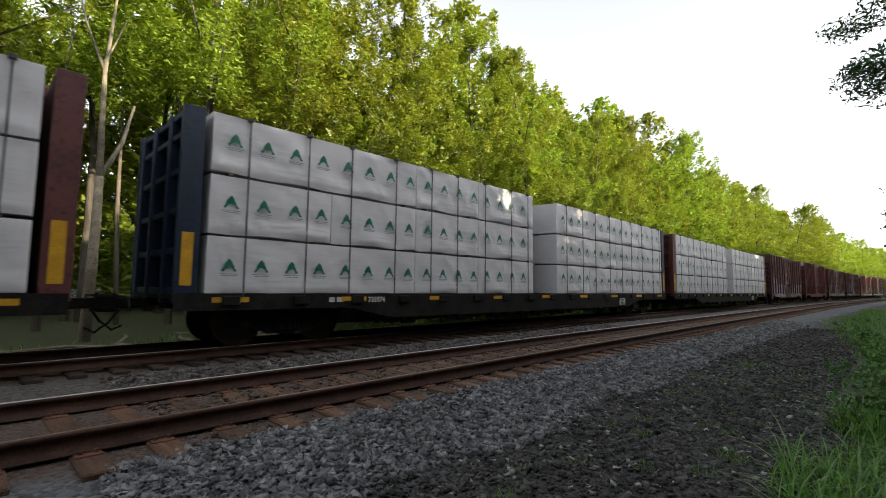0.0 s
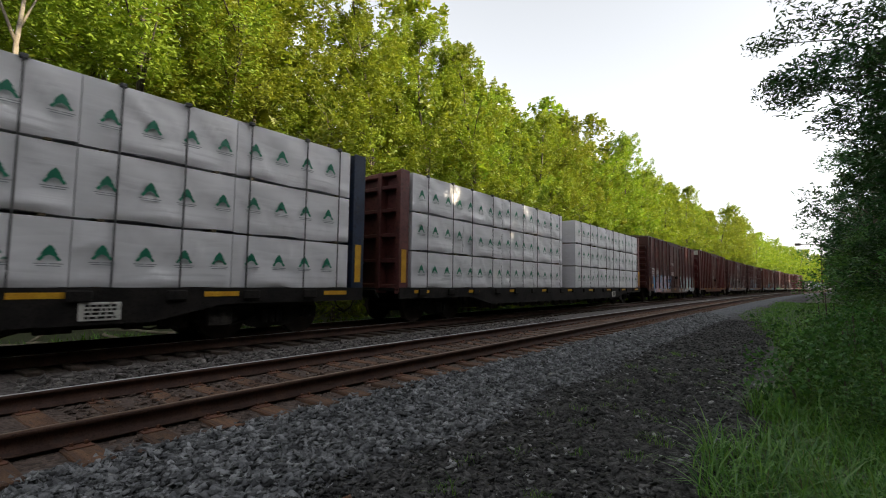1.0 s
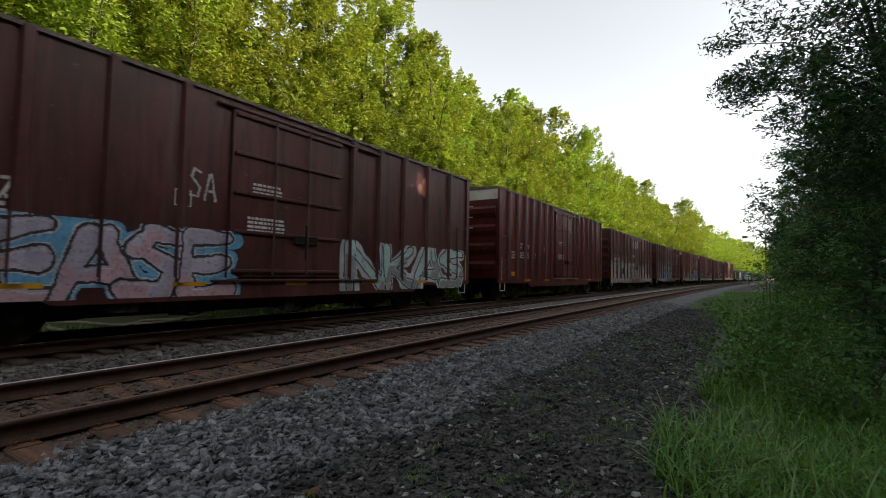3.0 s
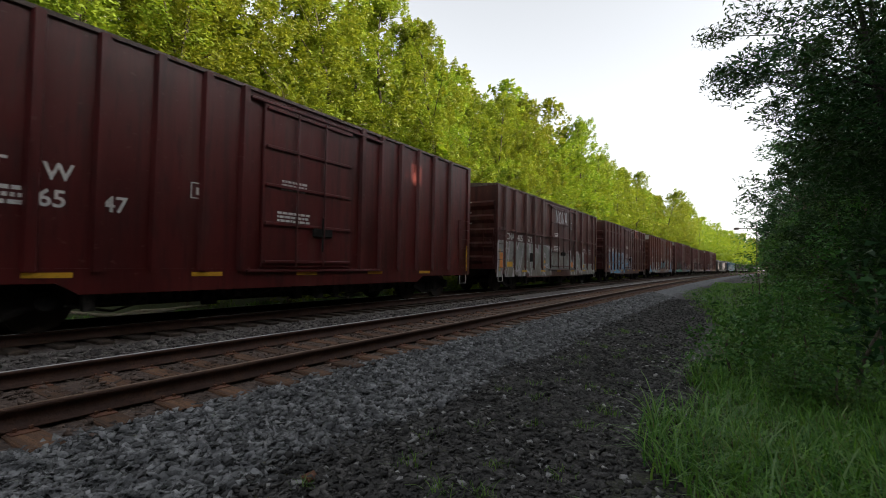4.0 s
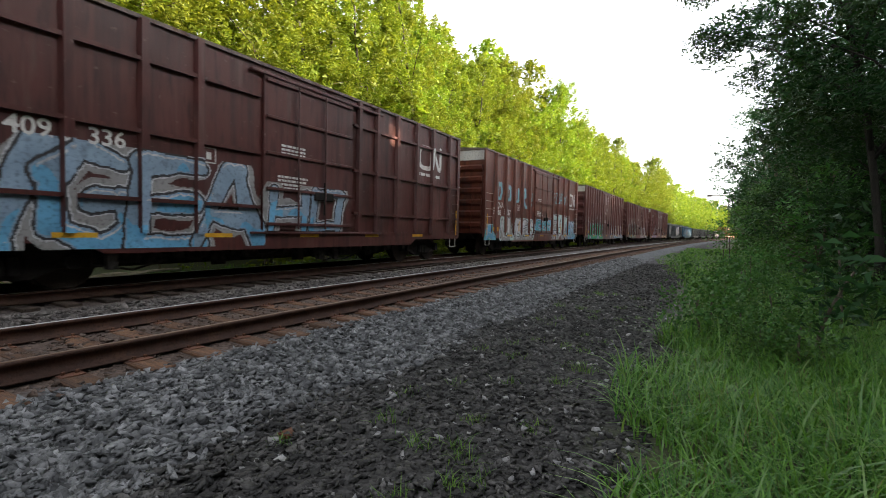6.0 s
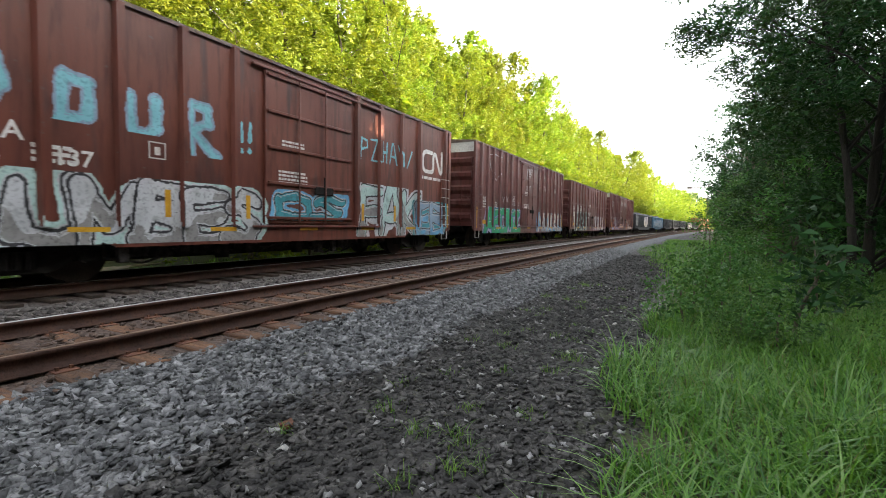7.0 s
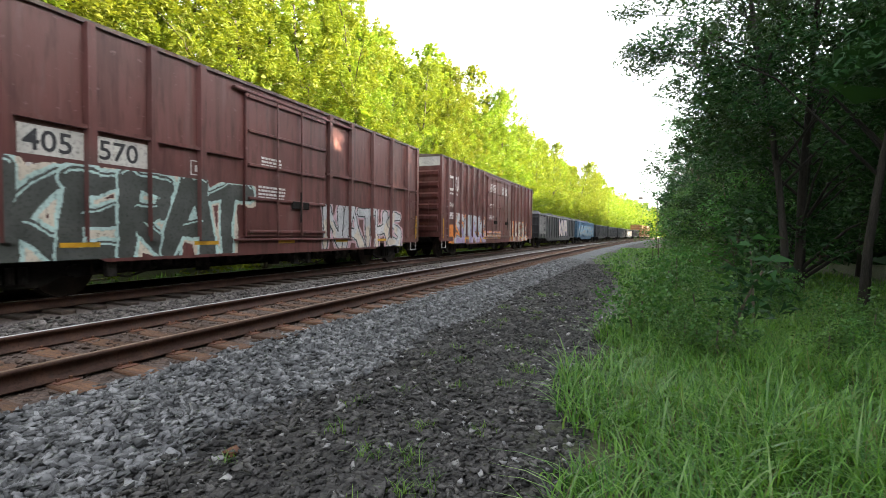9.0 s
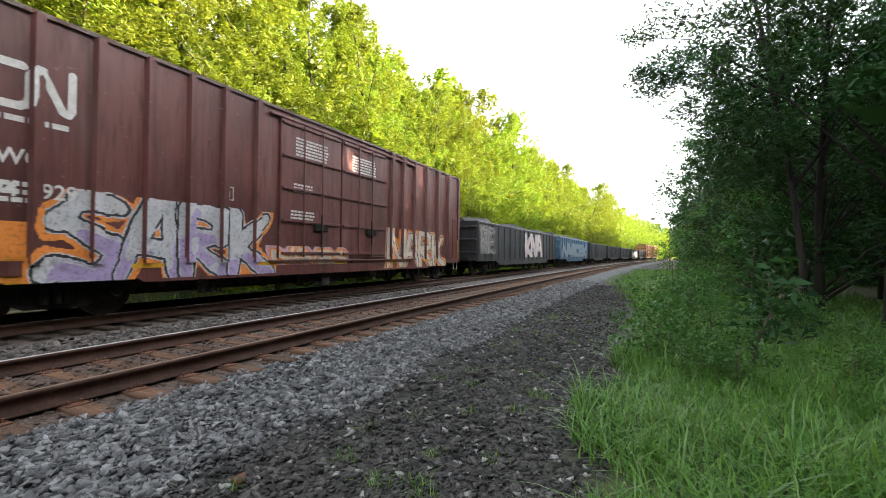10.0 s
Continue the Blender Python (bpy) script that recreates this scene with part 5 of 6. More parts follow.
def woods(trees, leaf, label):
    """Many trees that nobody could count, joined: their leaves, and their stems as one part."""
    V, W, G, o = [], [], [], 0
    for meshes, x, y, turn, (sw, sv) in trees:
        m = np.array(Matrix.Rotation(radians(turn), 3, "Z") @ Matrix.Diagonal((sw, sw, sv)))
        base = np.array((x + float(bend(y)), y, float(ground_height(x))))
        V.append(coords(meshes[1]) @ m.T + base)
        t = coords(meshes[0])[:72]
        W.append(t @ m.T + base)
        i, j = np.meshgrid(np.arange(8), np.arange(8), indexing="ij")
        G.append(np.stack([i * 8 + j, i * 8 + (j + 1) % 8, (i + 1) * 8 + (j + 1) % 8, (i + 1) * 8 + j], -1).reshape(-1, 4) + o)
        o += 72
    V = np.concatenate(V).reshape(-1, 3, 3)
    V = V[clear_of_chinks(V.mean(1), 0.23)].reshape(-1, 3)
    ob = tagged(new("woods", bulk("woods", V, np.arange(len(V)).reshape(-1, 3), leaf)), label, "woods", kind="stuff")
    part("stems", bulk("stems", np.concatenate(W), np.concatenate(G), MAT_BARK), ob)


R = random.Random(11)
DEEP, SIDE_DEEP = [], []
WOOD_NEAR = [tree_meshes(100 + k, 18.5, 3.7, 0.10, 43000, 0.144, MAT_STEM, MAT_LEAF, 420, 0.13, sprays=True) for k in range(5)]
WOOD_MID = [tree_meshes(120 + k, 18.5, 3.9, 0.08, 11500, 0.255, MAT_STEM, MAT_LEAF, 300, 0.13, sprays=True) for k in range(4)]
WOOD_HIGH = [tree_meshes(110 + k, 18.5, 3.8, 0.45, 28000, 0.138, MAT_STEM, MAT_LEAF, 260, 0.13, sprays=True) for k in range(2)]
WOOD_BACK = [tree_meshes(130 + k, 18.5, 3.9, 0.08, 4300, 0.39, MAT_STEM, MAT_LEAF, 200, 0.13, sprays=True) for k in range(3)]
WOOD_FAR = [tree_meshes(140 + k, 18.5, 4.4, 0.05, 2300, 0.53, MAT_STEM, MAT_LEAF, 150, 0.13, sprays=True) for k in range(3)]
for row, (x, step, kind, y0, y1) in enumerate(((-16.6, 3.7, WOOD_NEAR, 5, 48), (-16.4, 3.0, WOOD_MID, 48, 63), (-20.0, 3.8, WOOD_BACK, -6, 66), (-24.0, 4.2, WOOD_BACK, -8, 68), (-29.0, 4.8, WOOD_FAR, -10, 70), (-35.0, 5.0, WOOD_FAR, -10, 72), (-42.0, 5.5, WOOD_FAR, -14, 60),
                                               (-16.4, 3.4, WOOD_MID, 63, 130), (-21.5, 4.0, WOOD_BACK, 64, 130), (-27.5, 6, WOOD_FAR, 70, 130),
                                               (-16.6, 5.6, WOOD_FAR, 131, 400), (-23.5, 7.0, WOOD_FAR, 131, 400))):
    y = y0
    while y < y1:
        tall = R.uniform(0.84, 0.97) * (1.1 if x < -19 and y < 131 else 1)
        args = (R.choice(WOOD_HIGH if y < 11 and x > -21 else kind), x + R.uniform(-1.1, 1.1), y + R.uniform(-0.8, 0.8), R.uniform(0, 360), (R.uniform(1.05, 1.3), tall))
        if kind is WOOD_FAR and (x < -28 or y > 131):
            DEEP.append(args)
        else:
            plant_tree(*args, "tall leafy forest tree with sunlit yellow-green crown", "forest edge beyond the train")
        y += step * R.uniform(0.8, 1.2)
UNDER = [tree_meshes(150 + k, 7.5, 2.2, 0.08, 2400, 0.26, MAT_BARK, MAT_LEAF, 60, 0.07) for k in range(3)]
for k in range(28):
    y = 11.9 + 3.2 * k
    plant_tree(UNDER[k % 3], -14.9 + R.uniform(-0.6, 0.5), y, R.uniform(0, 360), (R.uniform(0.8, 1.1), R.uniform(0.75, 1.2)), "young leafy tree at the forest edge", "forest edge beyond the train")
for k in range(14):  # a thicket that closes the foot of the woods
    for x in (-27.0, -34.0):
        DEEP.append((R.choice(UNDER), x + R.uniform(-1, 1), -16 + 2.5 * k + R.uniform(-0.6, 0.6), R.uniform(0, 360), (1.7, R.uniform(0.95, 1.3))))
woods(DEEP, MAT_LEAF, "dense leafy woods deep behind the forest edge and far down the line")
# undergrowth at the forest's foot
BUSH = [tree_meshes(160 + k, 2.4, 1.5, 0.05, 1500, 0.16, MAT_BARK, MAT_LEAF, 26, 0.03) for k in range(3)]
for k in range(30):
    y = 8.4 + 3.1 * k
    plant_tree(R.choice(BUSH), -14.6 + R.uniform(-0.9, 0.5), y, R.uniform(0, 360), (R.uniform(0.8, 1.3), R.uniform(0.7, 1.3)), "leafy bush at the forest's foot", "undergrowth", "bush", "bush")


def bare_tree(x, y, height, fork, label):
    """A pale bare trunk that forks."""
    g = Geo()
    z = float(ground_height(x)) - 0.1
    g.tube([(0, 0, 0), (0.05, 0.06, height * 0.3), (0.12, 0.05, fork)], [0.15, 0.12, 0.10], 8)
    g.tube([(0.12, 0.05, fork - 0.05), (0.1, 0.0, (fork + height) / 2), (0.15, 0.2, height)], [0.09, 0.06, 0.02], 7)
    g.tube([(0.12, 0.05, fork - 0.05), (0.0, 0.55, fork + 1.1), (0.1, 0.75, fork + 2.2)], [0.08, 0.06, 0.03], 7)
    g.tube([(0.1, 0.0, (fork + height) / 2), (0.0, -0.5, height * 0.85), (0.1, -0.8, height * 0.97)], [0.05, 0.03, 0.01], 6)
    g.tube([(0.1, 0.0, (fork + height) / 2 + 0.3), (0.0, 0.5, height * 0.9)], [0.04, 0.012], 6)
    ob = tagged(new("bare_tree", g.mesh("bare_tree", MAT_PALEBARK, True)), label, "tree", "forest edge beyond the train")
    ob.location = (x, y, z)


bare_tree(-15.6, 2.35, 10.5, 4.6, "pale bare forked tree trunk at the forest edge")
bare_tree(-17.2, 5.6, 12.5, 8.6, "pale slender bare tree between leafy trees")
for k in range(12):
    g = Geo()
    h = R.uniform(7, 12)
    g.tube([(0, 0, 0), (R.uniform(-0.2, 0.2), R.uniform(-0.2, 0.2), h / 2), (R.uniform(-0.5, 0.5), R.uniform(-0.5, 0.5), h)], [R.uniform(0.07, 0.14), 0.08, 0.02], 7)
    ob = tagged(new("bare_tree", g.mesh("bare_tree", MAT_BARK, True)), "thin dark trunk inside the forest edge", "tree", "forest edge beyond the train")
    x = -18 - R.uniform(0, 6)
    ob.location = (x, -4 + k * 0.9 + R.uniform(-0.4, 0.4), float(ground_height(x)) - 0.1)
for k in range(6):
    g = Geo()
    pts = [(R.uniform(-0.4, 0.4), -1.5 + t * 0.8, 0.08 + 0.12 * R.random()) for t in range(5)]
    g.tube(pts, [0.05, 0.06, 0.05, 0.04, 0.02], 6)
    ob = tagged(new("fallen_branch", g.mesh("fallen_branch", MAT_PALEBARK, True)), "dead branch lying at the forest's foot", "branch", "fallen branches")
    ob.location, ob.rotation_euler = (-13.2 - R.uniform(0, 1), 0.5 + k * 1.3, -0.46), (0, 0, R.uniform(0, 3))

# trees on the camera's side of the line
SIDE_NEAR = [tree_meshes(200 + k, 13.5, 3.4, 0.12, 16000, 0.16, MAT_SHADEBARK, MAT_LEAF_DARK, 170, 0.12) for k in range(3)]
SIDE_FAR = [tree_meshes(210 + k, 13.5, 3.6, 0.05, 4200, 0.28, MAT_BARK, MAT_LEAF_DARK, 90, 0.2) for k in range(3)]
# coarse big-leaved trees for the added woods that block the sun
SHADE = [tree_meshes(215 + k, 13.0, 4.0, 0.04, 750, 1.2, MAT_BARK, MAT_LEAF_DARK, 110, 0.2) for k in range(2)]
OVERHANG = tree_meshes(219, 13.0, 3.9, 0.32, 26000, 0.135, MAT_SHADEBARK, MAT_LEAF_DARK, 130, 0.085)
SIDE = "dark green leafy tree shading the trackside verge"
for k, (x, y, s) in enumerate(((3.9, 15.0, 0.95), (5.0, 19.5, 0.9), (4.4, 21.5, 1.0), (4.2, 26.5, 1.0), (8.4, 12.5, 1.05), (9.0, 17.5, 1.1), (7.6, 22.0, 1.1), (9.5, 5.0, 1.1))):
    plant_tree(SIDE_NEAR[k % 3], x, y, 75 * k, (s, s * R.uniform(0.95, 1.1)), SIDE, "trees beside the verge")
plant_tree(OVERHANG, 4.2, 11.9, 200, (0.95, 1.0), "shade-dark tree with a bare lower trunk beside the verge", "trees beside the verge")
plant_tree(OVERHANG, 7.0, 9.0, 100, (1.0, 1.05), "shade-dark tree with a bare lower trunk beside the verge", "trees beside the verge")
plant_tree(OVERHANG, 3.3, 13.6, 30, (1.0, 1.0), "shade-dark tree with branches hanging over the verge", "trees beside the verge")
for k in range(30):
    y = 33 + 6.2 * k
    for x in (4.6, 9.0):
        args = (R.choice(SIDE_FAR), x + R.uniform(-0.8, 0.8), y + R.uniform(-1, 1), R.uniform(0, 360), (R.uniform(0.9, 1.1), R.uniform(0.9, 1.1)))
        if x < 5 and y < 120:
            plant_tree(*args, SIDE, "trees beside the verge")
        else:
            SIDE_DEEP.append((R.choice(SHADE), *args[1:]))
# unseen trees beside and behind the camera, added to block the sun
for k in range(11):
    for x in (8.0, 13.0):
        SIDE_DEEP.append((R.choice(SHADE), x + R.uniform(-1, 1), -36 + 4.2 * k + R.uniform(-1, 1), R.uniform(0, 360), (R.uniform(0.9, 1.15), R.uniform(0.9, 1.15))))
# mostly unseen rows, added to keep the low sun off the train
for k in range(58):
    for x, up in ((13.0, 1.05), (17.0, 1.22), (21.0, 1.4)):
        SIDE_DEEP.append((R.choice(SHADE), x + R.uniform(-0.8, 0.8), -55 + 3.2 * k + R.uniform(-0.8, 0.8), R.uniform(0, 360), (1.1, up * R.uniform(0.95, 1.08))))
# taller trees out of view, added to shade the forest's near end
for k in range(16):
    SIDE_DEEP.append((SHADE[k % 2], 14.5 + 3.5 * (k % 3) + R.uniform(-0.6, 0.6), -14 + 1.6 * k, 40 * k, (1.25, 1.7 + 0.1 * (k % 3))))
woods(SIDE_DEEP, MAT_LEAF_DARK, "shade-dark woods behind the trackside trees, mostly unseen, added to block the sun")
BRUSH = [tree_meshes(220 + k, 2.8, 1.6, 0.03, 2600, 0.12, MAT_BARK, MAT_WEED, 34, 0.03) for k in range(3)]
for k, (x, y) in enumerate(((3.0, 18.5), (3.2, 22.5), (3.2, 26), (3.4, 30), (3.2, 34), (3.4, 39), (3.5, 45), (3.6, 51), (9.5, 15.5), (12.0, 12.0), (9.2, 18.5), (14.0, 9.0), (14.5, 14.0))):
    plant_tree(BRUSH[k % 3], x, y, 50 * k, (1.0 + 0.02 * y, 1.0 + 0.02 * y), "dense dark green bush under the trackside trees", "bushes beside the verge", "bush", "bush")
WEED = [tree_meshes(230 + k, 0.75, 0.5, 0.05, 1100, 0.062, MAT_BARK, MAT_WEED, 26, 0.012) for k in range(3)]
for k, (x, y, s) in enumerate(((-0.05, 7.5, 1.0), (0.15, 8.4, 0.9), (0.3, 10.2, 1.0), (0.6, 12.0, 1.1), (0.2, 13.5, 0.9), (1.0, 9.6, 0.8), (0.9, 14.5, 1.2), (2.2, 9.8, 0.7), (2.8, 11.2, 0.8), (3.2, 8.6, 0.7), (2.3, 13.2, 0.9), (1.6, 16.5, 1.2))):
    plant_tree(WEED[k % 3], x, y, 70 * k, (s, s), "clump of leafy green weeds on the verge", "weeds on the verge", "weed", "weed")
for k in range(44):
    x, y = R.uniform(0.1, 4.6), R.uniform(6.5, 18)
    s = R.uniform(0.35, 0.75)
    plant_tree(WEED[k % 3], x, y, 70 * k, (s, s), "clump of leafy green weeds on the verge", "weeds on the verge", "weed", "weed")
SAPLING = tree_meshes(240, 1.25, 0.42, 0.12, 260, 0.17, MAT_BARK, MAT_LEAF_DARK, 26, 0.018)
plant_tree(SAPLING, 1.22, 7.4, 20, (1.05, 1.0), "young broad-leaved sapling in the tall grass", "weeds on the verge", "sapling", "sapling")
plant_tree(SAPLING, 1.9, 9.6, 140, (0.9, 1.2), "young broad-leaved sapling in the tall grass", "weeds on the verge", "sapling", "sapling")
for k, (x, y, h) in enumerate(((0.55, 15.9, 1.5), (0.72, 16.0, 1.2), (0.40, 15.7, 1.15), (0.35, 15.2, 0.95), (0.95, 14.0, 1.0))):
    g = Geo().tube([(0, 0, 0), (0.03, 0.02, h * 0.5), (0.01, 0.05, h)], [0.022, 0.018, 0.012], 6)
    for j in range(5):
        z = h * (0.35 + 0.13 * j)
        g.tube([(0.02, 0.03, z), (0.02 + 0.1 * math.cos(j * 2.4), 0.03 + 0.1 * math.sin(j * 2.4), z + 0.08)], [0.008, 0.004], 5)
    ob = tagged(new("weed_stalk", g.mesh("weed_stalk", MAT_BARK)), "dry brown upright weed stalk on the verge", "weed", "dry stalks")
    ob.location = (x, y, float(ground_height(x)) - 0.02)


# a signal mast far down the line
mast = tagged(new("signal_mast"), "slender grey signal mast with a cross arm beside the line", "signal mast")
mast.location = (1.9, 60.0, float(ground_height(1.0)))
part("mast_pole", Geo().tube([(0, 0, 0), (0, 0, 6.4)], [0.07, 0.05], 8).mesh("mast_pole", MAT_BARK), mast)
part("mast_arm", Geo().tube([(0.1, 0, 6.0), (-1.9, 0, 6.05)], [0.05, 0.04], 6).box(-2.1, -1.6, -0.12, 0.12, 5.9, 6.15, 0.02).mesh("mast_arm", MAT_BARK), mast)


# ---- grass ----
def grass(name, x, y, height, width, bend_by, material, rg, label, segs=3):
    n = len(x)
    a = rg.uniform(0, 2 * math.pi, n)
    lean = rg.uniform(0.15, 1.0, n) * bend_by
    h = height * rg.uniform(0.55, 1.2, n) * (0.82 + 0.3 * np.sin(x * 1.9 + y * 0.7) * np.sin(y * 1.4 - x * 0.6))
    dx, dy = np.cos(a), np.sin(a)
    rows = []
    for s in range(segs + 1):
        t = s / segs
        out = lean * h * t ** 2
        up = h * (t - 0.28 * lean * t ** 3)
        w = width * (1 - t ** 1.6) * 0.5 + 0.0006
        cx, cy, cz = x + dx * out, y + dy * out, ground_height(x) - 0.02 + up
        rows.append(np.stack([np.stack([cx - dy * w, cy + dx * w, cz], -1), np.stack([cx + dy * w, cy - dx * w, cz], -1)], 1))
    v = np.stack(rows, 1).reshape(n, -1, 3)
    k = 2 * (segs + 1)
    base = np.arange(n)[:, None] * k
    f = np.concatenate([base + np.array([[2 * s, 2 * s + 1, 2 * s + 3, 2 * s + 2]]) for s in range(segs)], 0)
    me = bulk(name, v.reshape(-1, 3), f, material, smooth=True)
    return tagged(new(name, me), label, "grass", kind="stuff")


def verge_edge(y):
    return np.interp(y, (0, 2, 4.4, 6, 7.5, 10, 14, 20, 27, 40), (-0.15, -0.25, -0.55, -0.45, -0.25, -0.1, -0.3, -0.9, -1.6, -1.8)) + 0.18 * np.sin(y * 2.3) + 0.10 * np.sin(y * 5.9)


def verge(n, y0, y1, x1, rg, spread=0.25):
    y = y0 + (y1 - y0) * rg.uniform(0, 1, n)
    lo = verge_edge(y)
    x = lo + (x1 - lo) * rg.uniform(0, 1, n) + rg.normal(size=n) * spread * 0.3
    clump = np.sin(x * 5.1 + np.sin(y * 3)) * np.sin(y * 4.3 + np.sin(x * 2.7)) + rg.normal(size=n) * 0.6
    keep = clump > -0.55
    return x[keep], y[keep]


rg = np.random.default_rng(5)
grass("grass", *verge(44000, 1.0, 9, 6.5, rg), 0.41, 0.015, 1.6, MAT_GRASS, rg, "tall fresh green grass on the verge")
grass("grass", *verge(19000, 9, 22, 7.0, rg), 0.34, 0.016, 0.9, MAT_GRASS, rg, "tall fresh green grass further along the verge", 2)
grass("grass", *verge(16000, 22, 60, 5.0, rg), 0.22, 0.03, 0.9, MAT_GRASS, rg, "low green grass along the verge", 2)
grass("grass", *verge(5500, 1.0, 13, 5.5, rg), 0.56, 0.017, 1.7, MAT_BLADE, rg, "long arching pale green blades over the grass", 4)
x, y = verge(5000, 1.0, 14, 5.5, rg)
grass("dry_grass", x, y, 0.38, 0.006, 1.0, MAT_STRAW, rg, "thin dry grass stalks among the green")
# tufts on the cinders
tx, ty = rg.uniform(-2.6, -0.4, 46), rg.uniform(1.6, 12, 46)
n = 34
x, y = (tx[:, None] + rg.normal(size=(46, n)) * 0.06).ravel(), (ty[:, None] + rg.normal(size=(46, n)) * 0.06).ravel()
grass("grass_tuft", x, y, 0.12, 0.007, 1.2, MAT_GRASS, rg, "small grass tufts growing in the dark cinders")
x = rg.uniform(-3.0, -0.6, 5000)
y = 18 + 26 * rg.uniform(0, 1, 5000) ** 0.8
keep = x > -0.6 - (y - 16) * 0.13
grass("grass_patch", x[keep] - 0.2, y[keep], 0.10, 0.03, 1.0, MAT_GRASS, rg, "low moss-green grass patch beside the track", 2)
n = 9000
x, y = rg.uniform(-14.5, -11.9, n), rg.uniform(-2, 60, n)
grass("grass_patch", x, y, 0.28, 0.03, 0.9, MAT_GRASS, rg, "pale green grass beyond the far track", 2)


# ---- loose stones ----
def stones(name, x, y, z, size, material, rg, label, flat=0.62):
    """Angular stones: skewed boxes with cut corners."""
    protos = []
    for k in range(7):
        v = np.array([(x, y, z) for x in (-0.5, 0.5) for y in (-0.5, 0.5) for z in (-0.5, 0.5)]) * (1 + 0.38 * rg.normal(size=(8, 3)))
        v *= np.array((rg.uniform(0.9, 1.7), rg.uniform(0.7, 1.1), rg.uniform(0.45, 0.8)))
        v[rg.integers(0, 8)] *= 0.3
        q = [(0, 1, 3, 2), (4, 6, 7, 5), (0, 4, 5, 1), (2, 3, 7, 6), (0, 2, 6, 4), (1, 5, 7, 3)]
        protos.append((v, np.array([t for a, b, c, d in q for t in ((a, b, c), (a, c, d))])))
    V, F, o = [], [], 0
    which = rg.integers(0, 7, len(x))
    for k, (pv, pf) in enumerate(protos):
        m = which == k
        n = int(m.sum())
        if not n:
            continue
        yaw = rg.uniform(0, 2 * math.pi, n)
        q = np.stack([np.cos(yaw / 2), 0.22 * rg.normal(size=n), 0.22 * rg.normal(size=n), np.sin(yaw / 2)], -1)
        q /= np.linalg.norm(q, axis=1, keepdims=True)
        w, a, b, c = q.T
        rot = np.stack([np.stack([1 - 2 * (b * b + c * c), 2 * (a * b - c * w), 2 * (a * c + b * w)], -1), np.stack([2 * (a * b + c * w), 1 - 2 * (a * a + c * c), 2 * (b * c - a * w)], -1), np.stack([2 * (a * c - b * w), 2 * (b * c + a * w), 1 - 2 * (a * a + b * b)], -1)], 1)
        s = size * rg.uniform(0.55, 1.35, n)
        p = np.einsum("nij,vj->nvi", rot, pv) * s[:, None, None]
        p[..., 2] *= flat + 0.2
        p += np.stack([x[m], y[m], z[m]], -1)[:, None]
        V.append(p.reshape(-1, 3))
        F.append((pf[None] + (np.arange(n) * len(pv))[:, None, None]).reshape(-1, 3) + o)
        o += n * len(pv)
    return tagged(new(name, bulk(name, np.concatenate(V), np.concatenate(F), material)), label, "stones", kind="stuff")


def strip(n, x0, x1, y0, y1, rg, power=1.0):
    x, y = rg.uniform(x0, x1, n), y0 + (y1 - y0) * rg.uniform(0, 1, n) ** power
    return x + bend(y), y, ground_height(x) + rg.uniform(-0.012, 0.016, n)


rg = np.random.default_rng(9)
x, y, z = strip(19000, -4.25, -2.75, 0.8, 11, rg, 1.3)
keep = x < -2.75 - 0.28 * rg.uniform(0, 1, len(x)) + 0.18 * np.sin(y * 1.7)
stones("ballast", x[keep], y[keep], z[keep], 0.050, MAT_BALLAST, rg, "angular grey crushed-stone ballast")
stones("ballast", *strip(5500, -4.2, -2.95, 11, 28, rg, 1.2), 0.07, MAT_BALLAST, rg, "angular grey crushed-stone ballast further along")
stones("ballast", *strip(4200, -8.3, -6.85, 1.5, 18, rg, 1.2), 0.060, MAT_GREYSTONE, rg, "grey ballast between the two tracks")
stones("ballast", *strip(2200, -6.8, -4.1, 1.5, 12, rg, 1.2), 0.042, MAT_RUSTSTONE, rg, "rust-stained ballast between the ties")
stones("gravel", *strip(5000, -3.0, -0.7, 8.5, 26, rg, 1.2), 0.048, MAT_CINDER, rg, "dark gravel further along the path")
stones("gravel", *strip(12000, -3.0, -0.3, 0.9, 9, rg, 1.4), 0.028, MAT_CINDER, rg, "dark fine cinder gravel")
stones("gravel", *strip(3000, -3.0, -0.4, 1.0, 9, rg, 1.3), 0.045, MAT_CINDER, rg, "coarse dark gravel lumps")
stones("gravel", *strip(620, -3.0, -0.4, 1.0, 12, rg, 1.2), 0.042, MAT_PALE, rg, "scattered pale stones on the dark cinders")
x, y, z = np.array([-2.62]), np.array([2.35]), np.array([-0.415])
stones("brick_lump", x, y, z, 0.17, MAT_PLATE, rg, "broken reddish stone lump lying on the cinders", 0.3)


# ---- ties, each a piece of its track ----
def tie_mesh():
    g = Geo().box(-1.295, 1.295, -0.112, 0.112, -0.36, -0.176, 0.012)
    return g.mesh("tie", MAT_TIE)


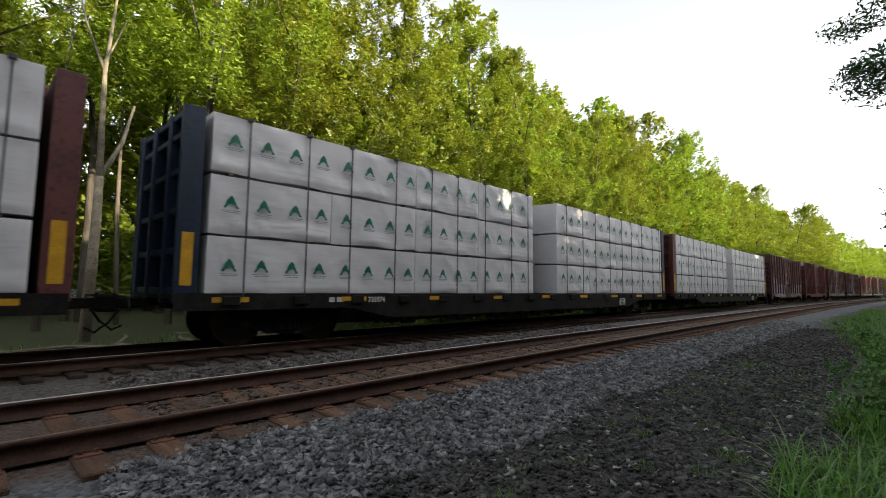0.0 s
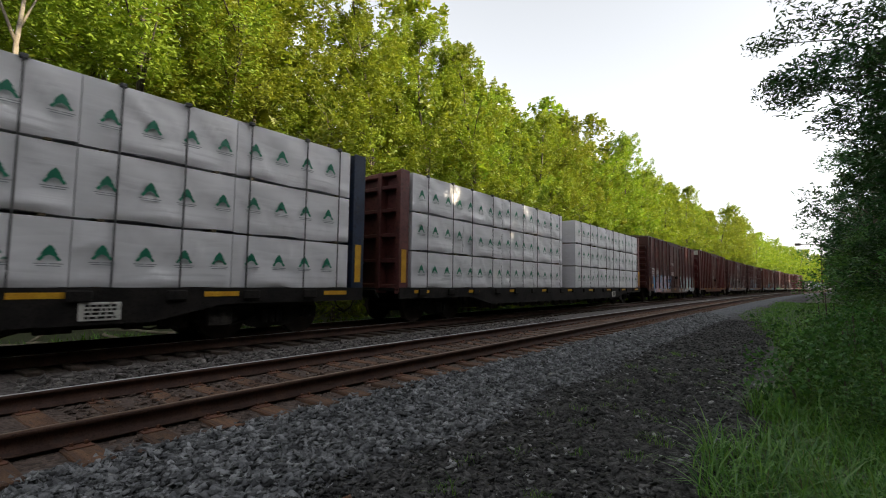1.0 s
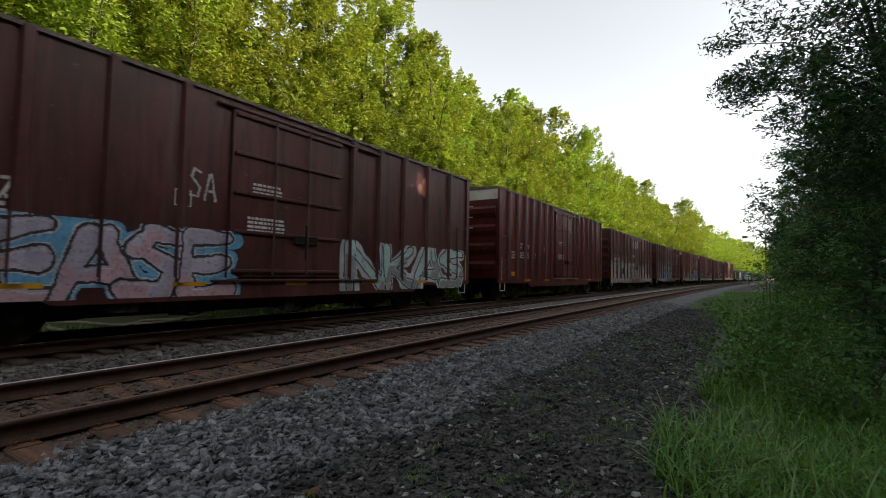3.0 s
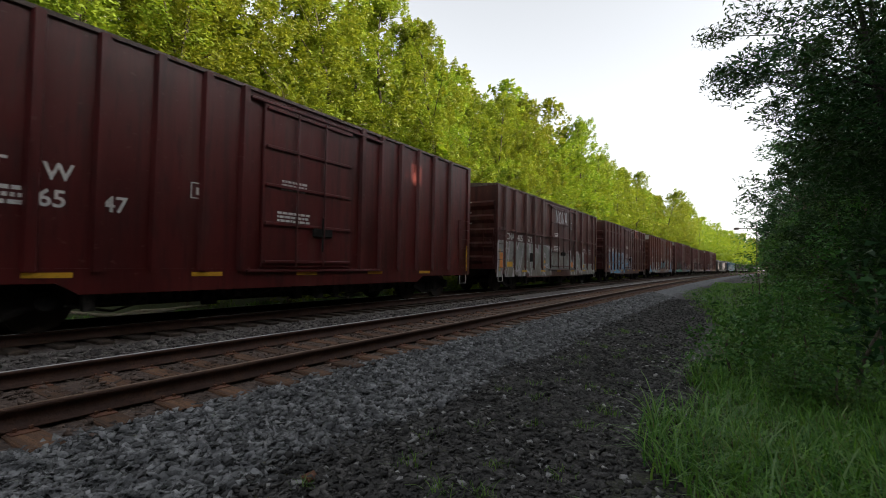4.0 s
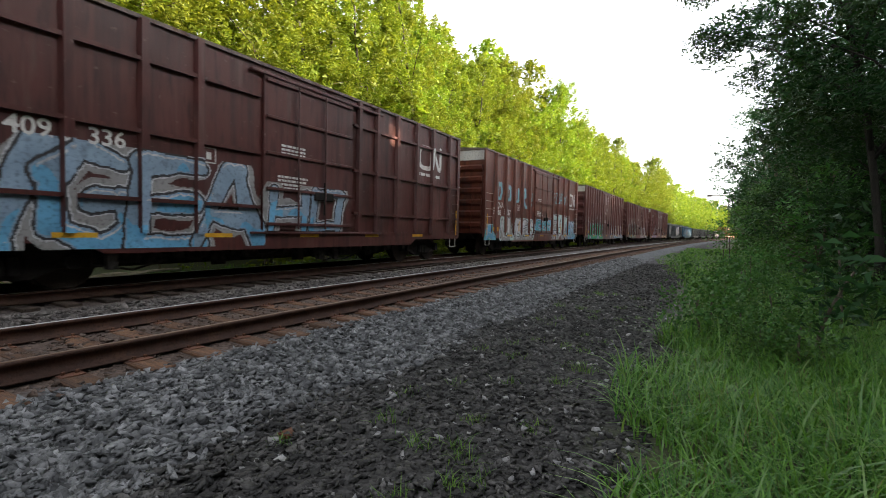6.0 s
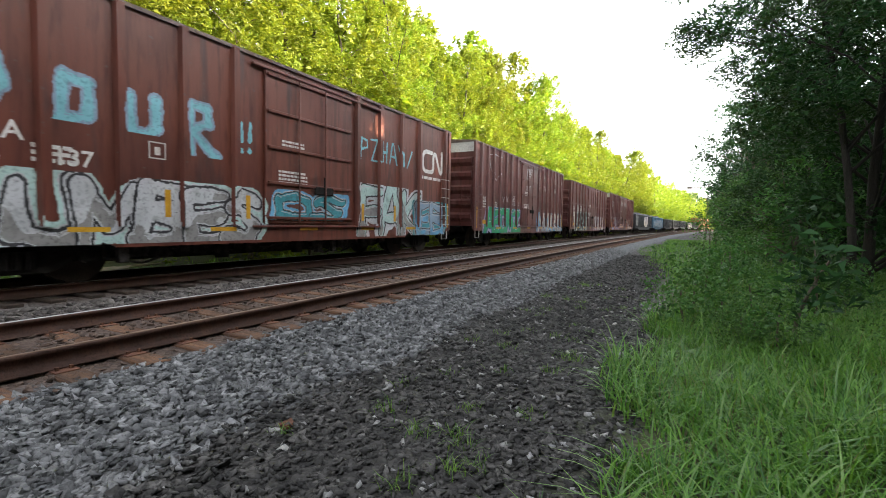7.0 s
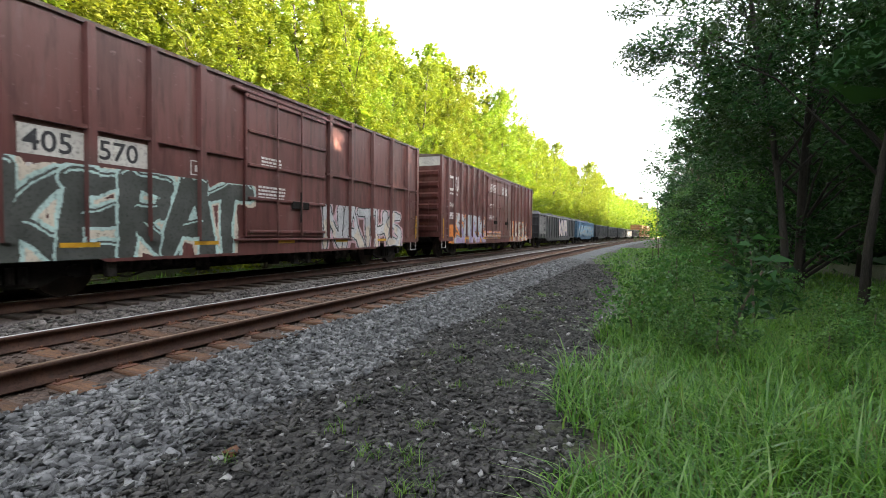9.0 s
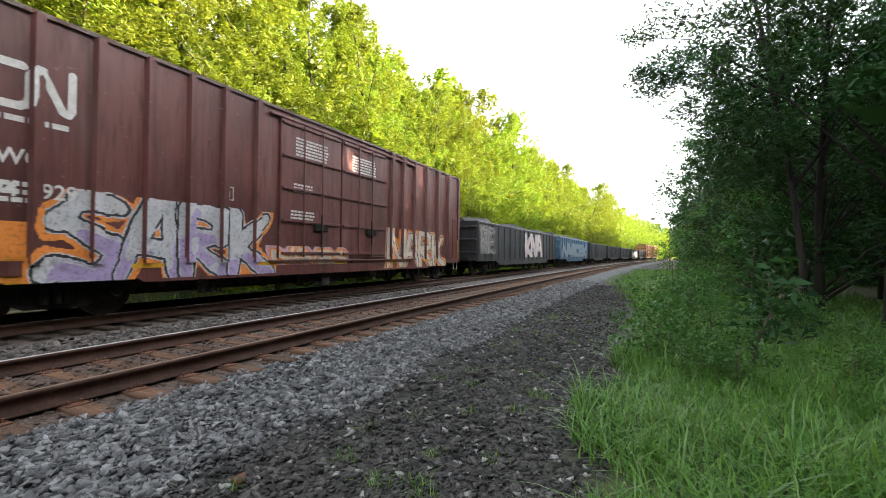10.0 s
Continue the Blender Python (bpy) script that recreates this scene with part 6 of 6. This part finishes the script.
def plate_mesh():
    g = Geo()
    for s in (-1, 1):
        g.box(s * 0.7525 - 0.17, s * 0.7525 + 0.17, -0.09, 0.09, -0.177, -0.166, 0.003)
        for dx in (-0.10, 0.10):
            for dy in (-0.05, 0.05):
                g.box(s * 0.7525 + dx - 0.012, s * 0.7525 + dx + 0.012, dy - 0.012, dy + 0.012, -0.17, -0.138)
    return g.mesh("tie_plate", MAT_PLATE)


TIE, PLATE = tie_mesh(), plate_mesh()
# ties below the train: a copy darkened in colour for its shade
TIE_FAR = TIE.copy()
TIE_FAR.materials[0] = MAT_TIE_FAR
RT = random.Random(3)
for k in range(230):
    y = -3 + 0.535 * k + RT.uniform(-0.03, 0.03)
    at = pose(NEAR + float(bend(y)) + RT.uniform(-0.05, 0.05), y, RT.uniform(-0.008, 0.002), 0, 0, RT.uniform(-1.6, 1.6) + bend_turn(y))
    tie = part("tie", TIE, track_near, at=at)
    if k < 110:
        part("tie_plate", PLATE, tie, at=pose(NEAR + float(bend(y)) - at.translation.x, 0, 0))
for k in range(110):
    y = -3 + 0.535 * k
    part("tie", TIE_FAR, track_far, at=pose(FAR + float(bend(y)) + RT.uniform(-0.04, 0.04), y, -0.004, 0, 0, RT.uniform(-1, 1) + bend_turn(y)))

# ---- what moves ----
SPEED = 17.34


def motions():
    for thing, place, across, up, *turn in CARS:
        rows = []
        for k in range(11):
            y = place - SPEED * k
            yaw = bend_turn(y)
            c, s = math.cos(radians(yaw)), math.sin(radians(yaw))
            rows.append((float(k), pose(FAR + float(bend(y)) + across * c, y + across * s, up, 0, 0, yaw + (turn[0] if turn else 0))))
        walk(thing, rows)
    # the wheels roll: all that sit alike on their trucks share one set of keys
    turn_rate = math.degrees(SPEED / 0.46)
    for (sx, dy), wheels in WHEELS.items():
        first = wheels[0]
        walk(first, [(k / FPS, pose(sx * 0.755, dy, 0.46) @ Matrix.Rotation(radians(turn_rate * k / FPS), 4, "X") @ pose(0, 0, 0, 0, 0, 0 if sx > 0 else 180)) for k in range(10 * FPS + 1)])
        for wheel in wheels[1:]:
            wheel.rotation_mode = "QUATERNION"
            keys = wheel.animation_data_create()
            keys.action = first.animation_data.action
            keys.action_slot = first.animation_data.action_slot


motions()
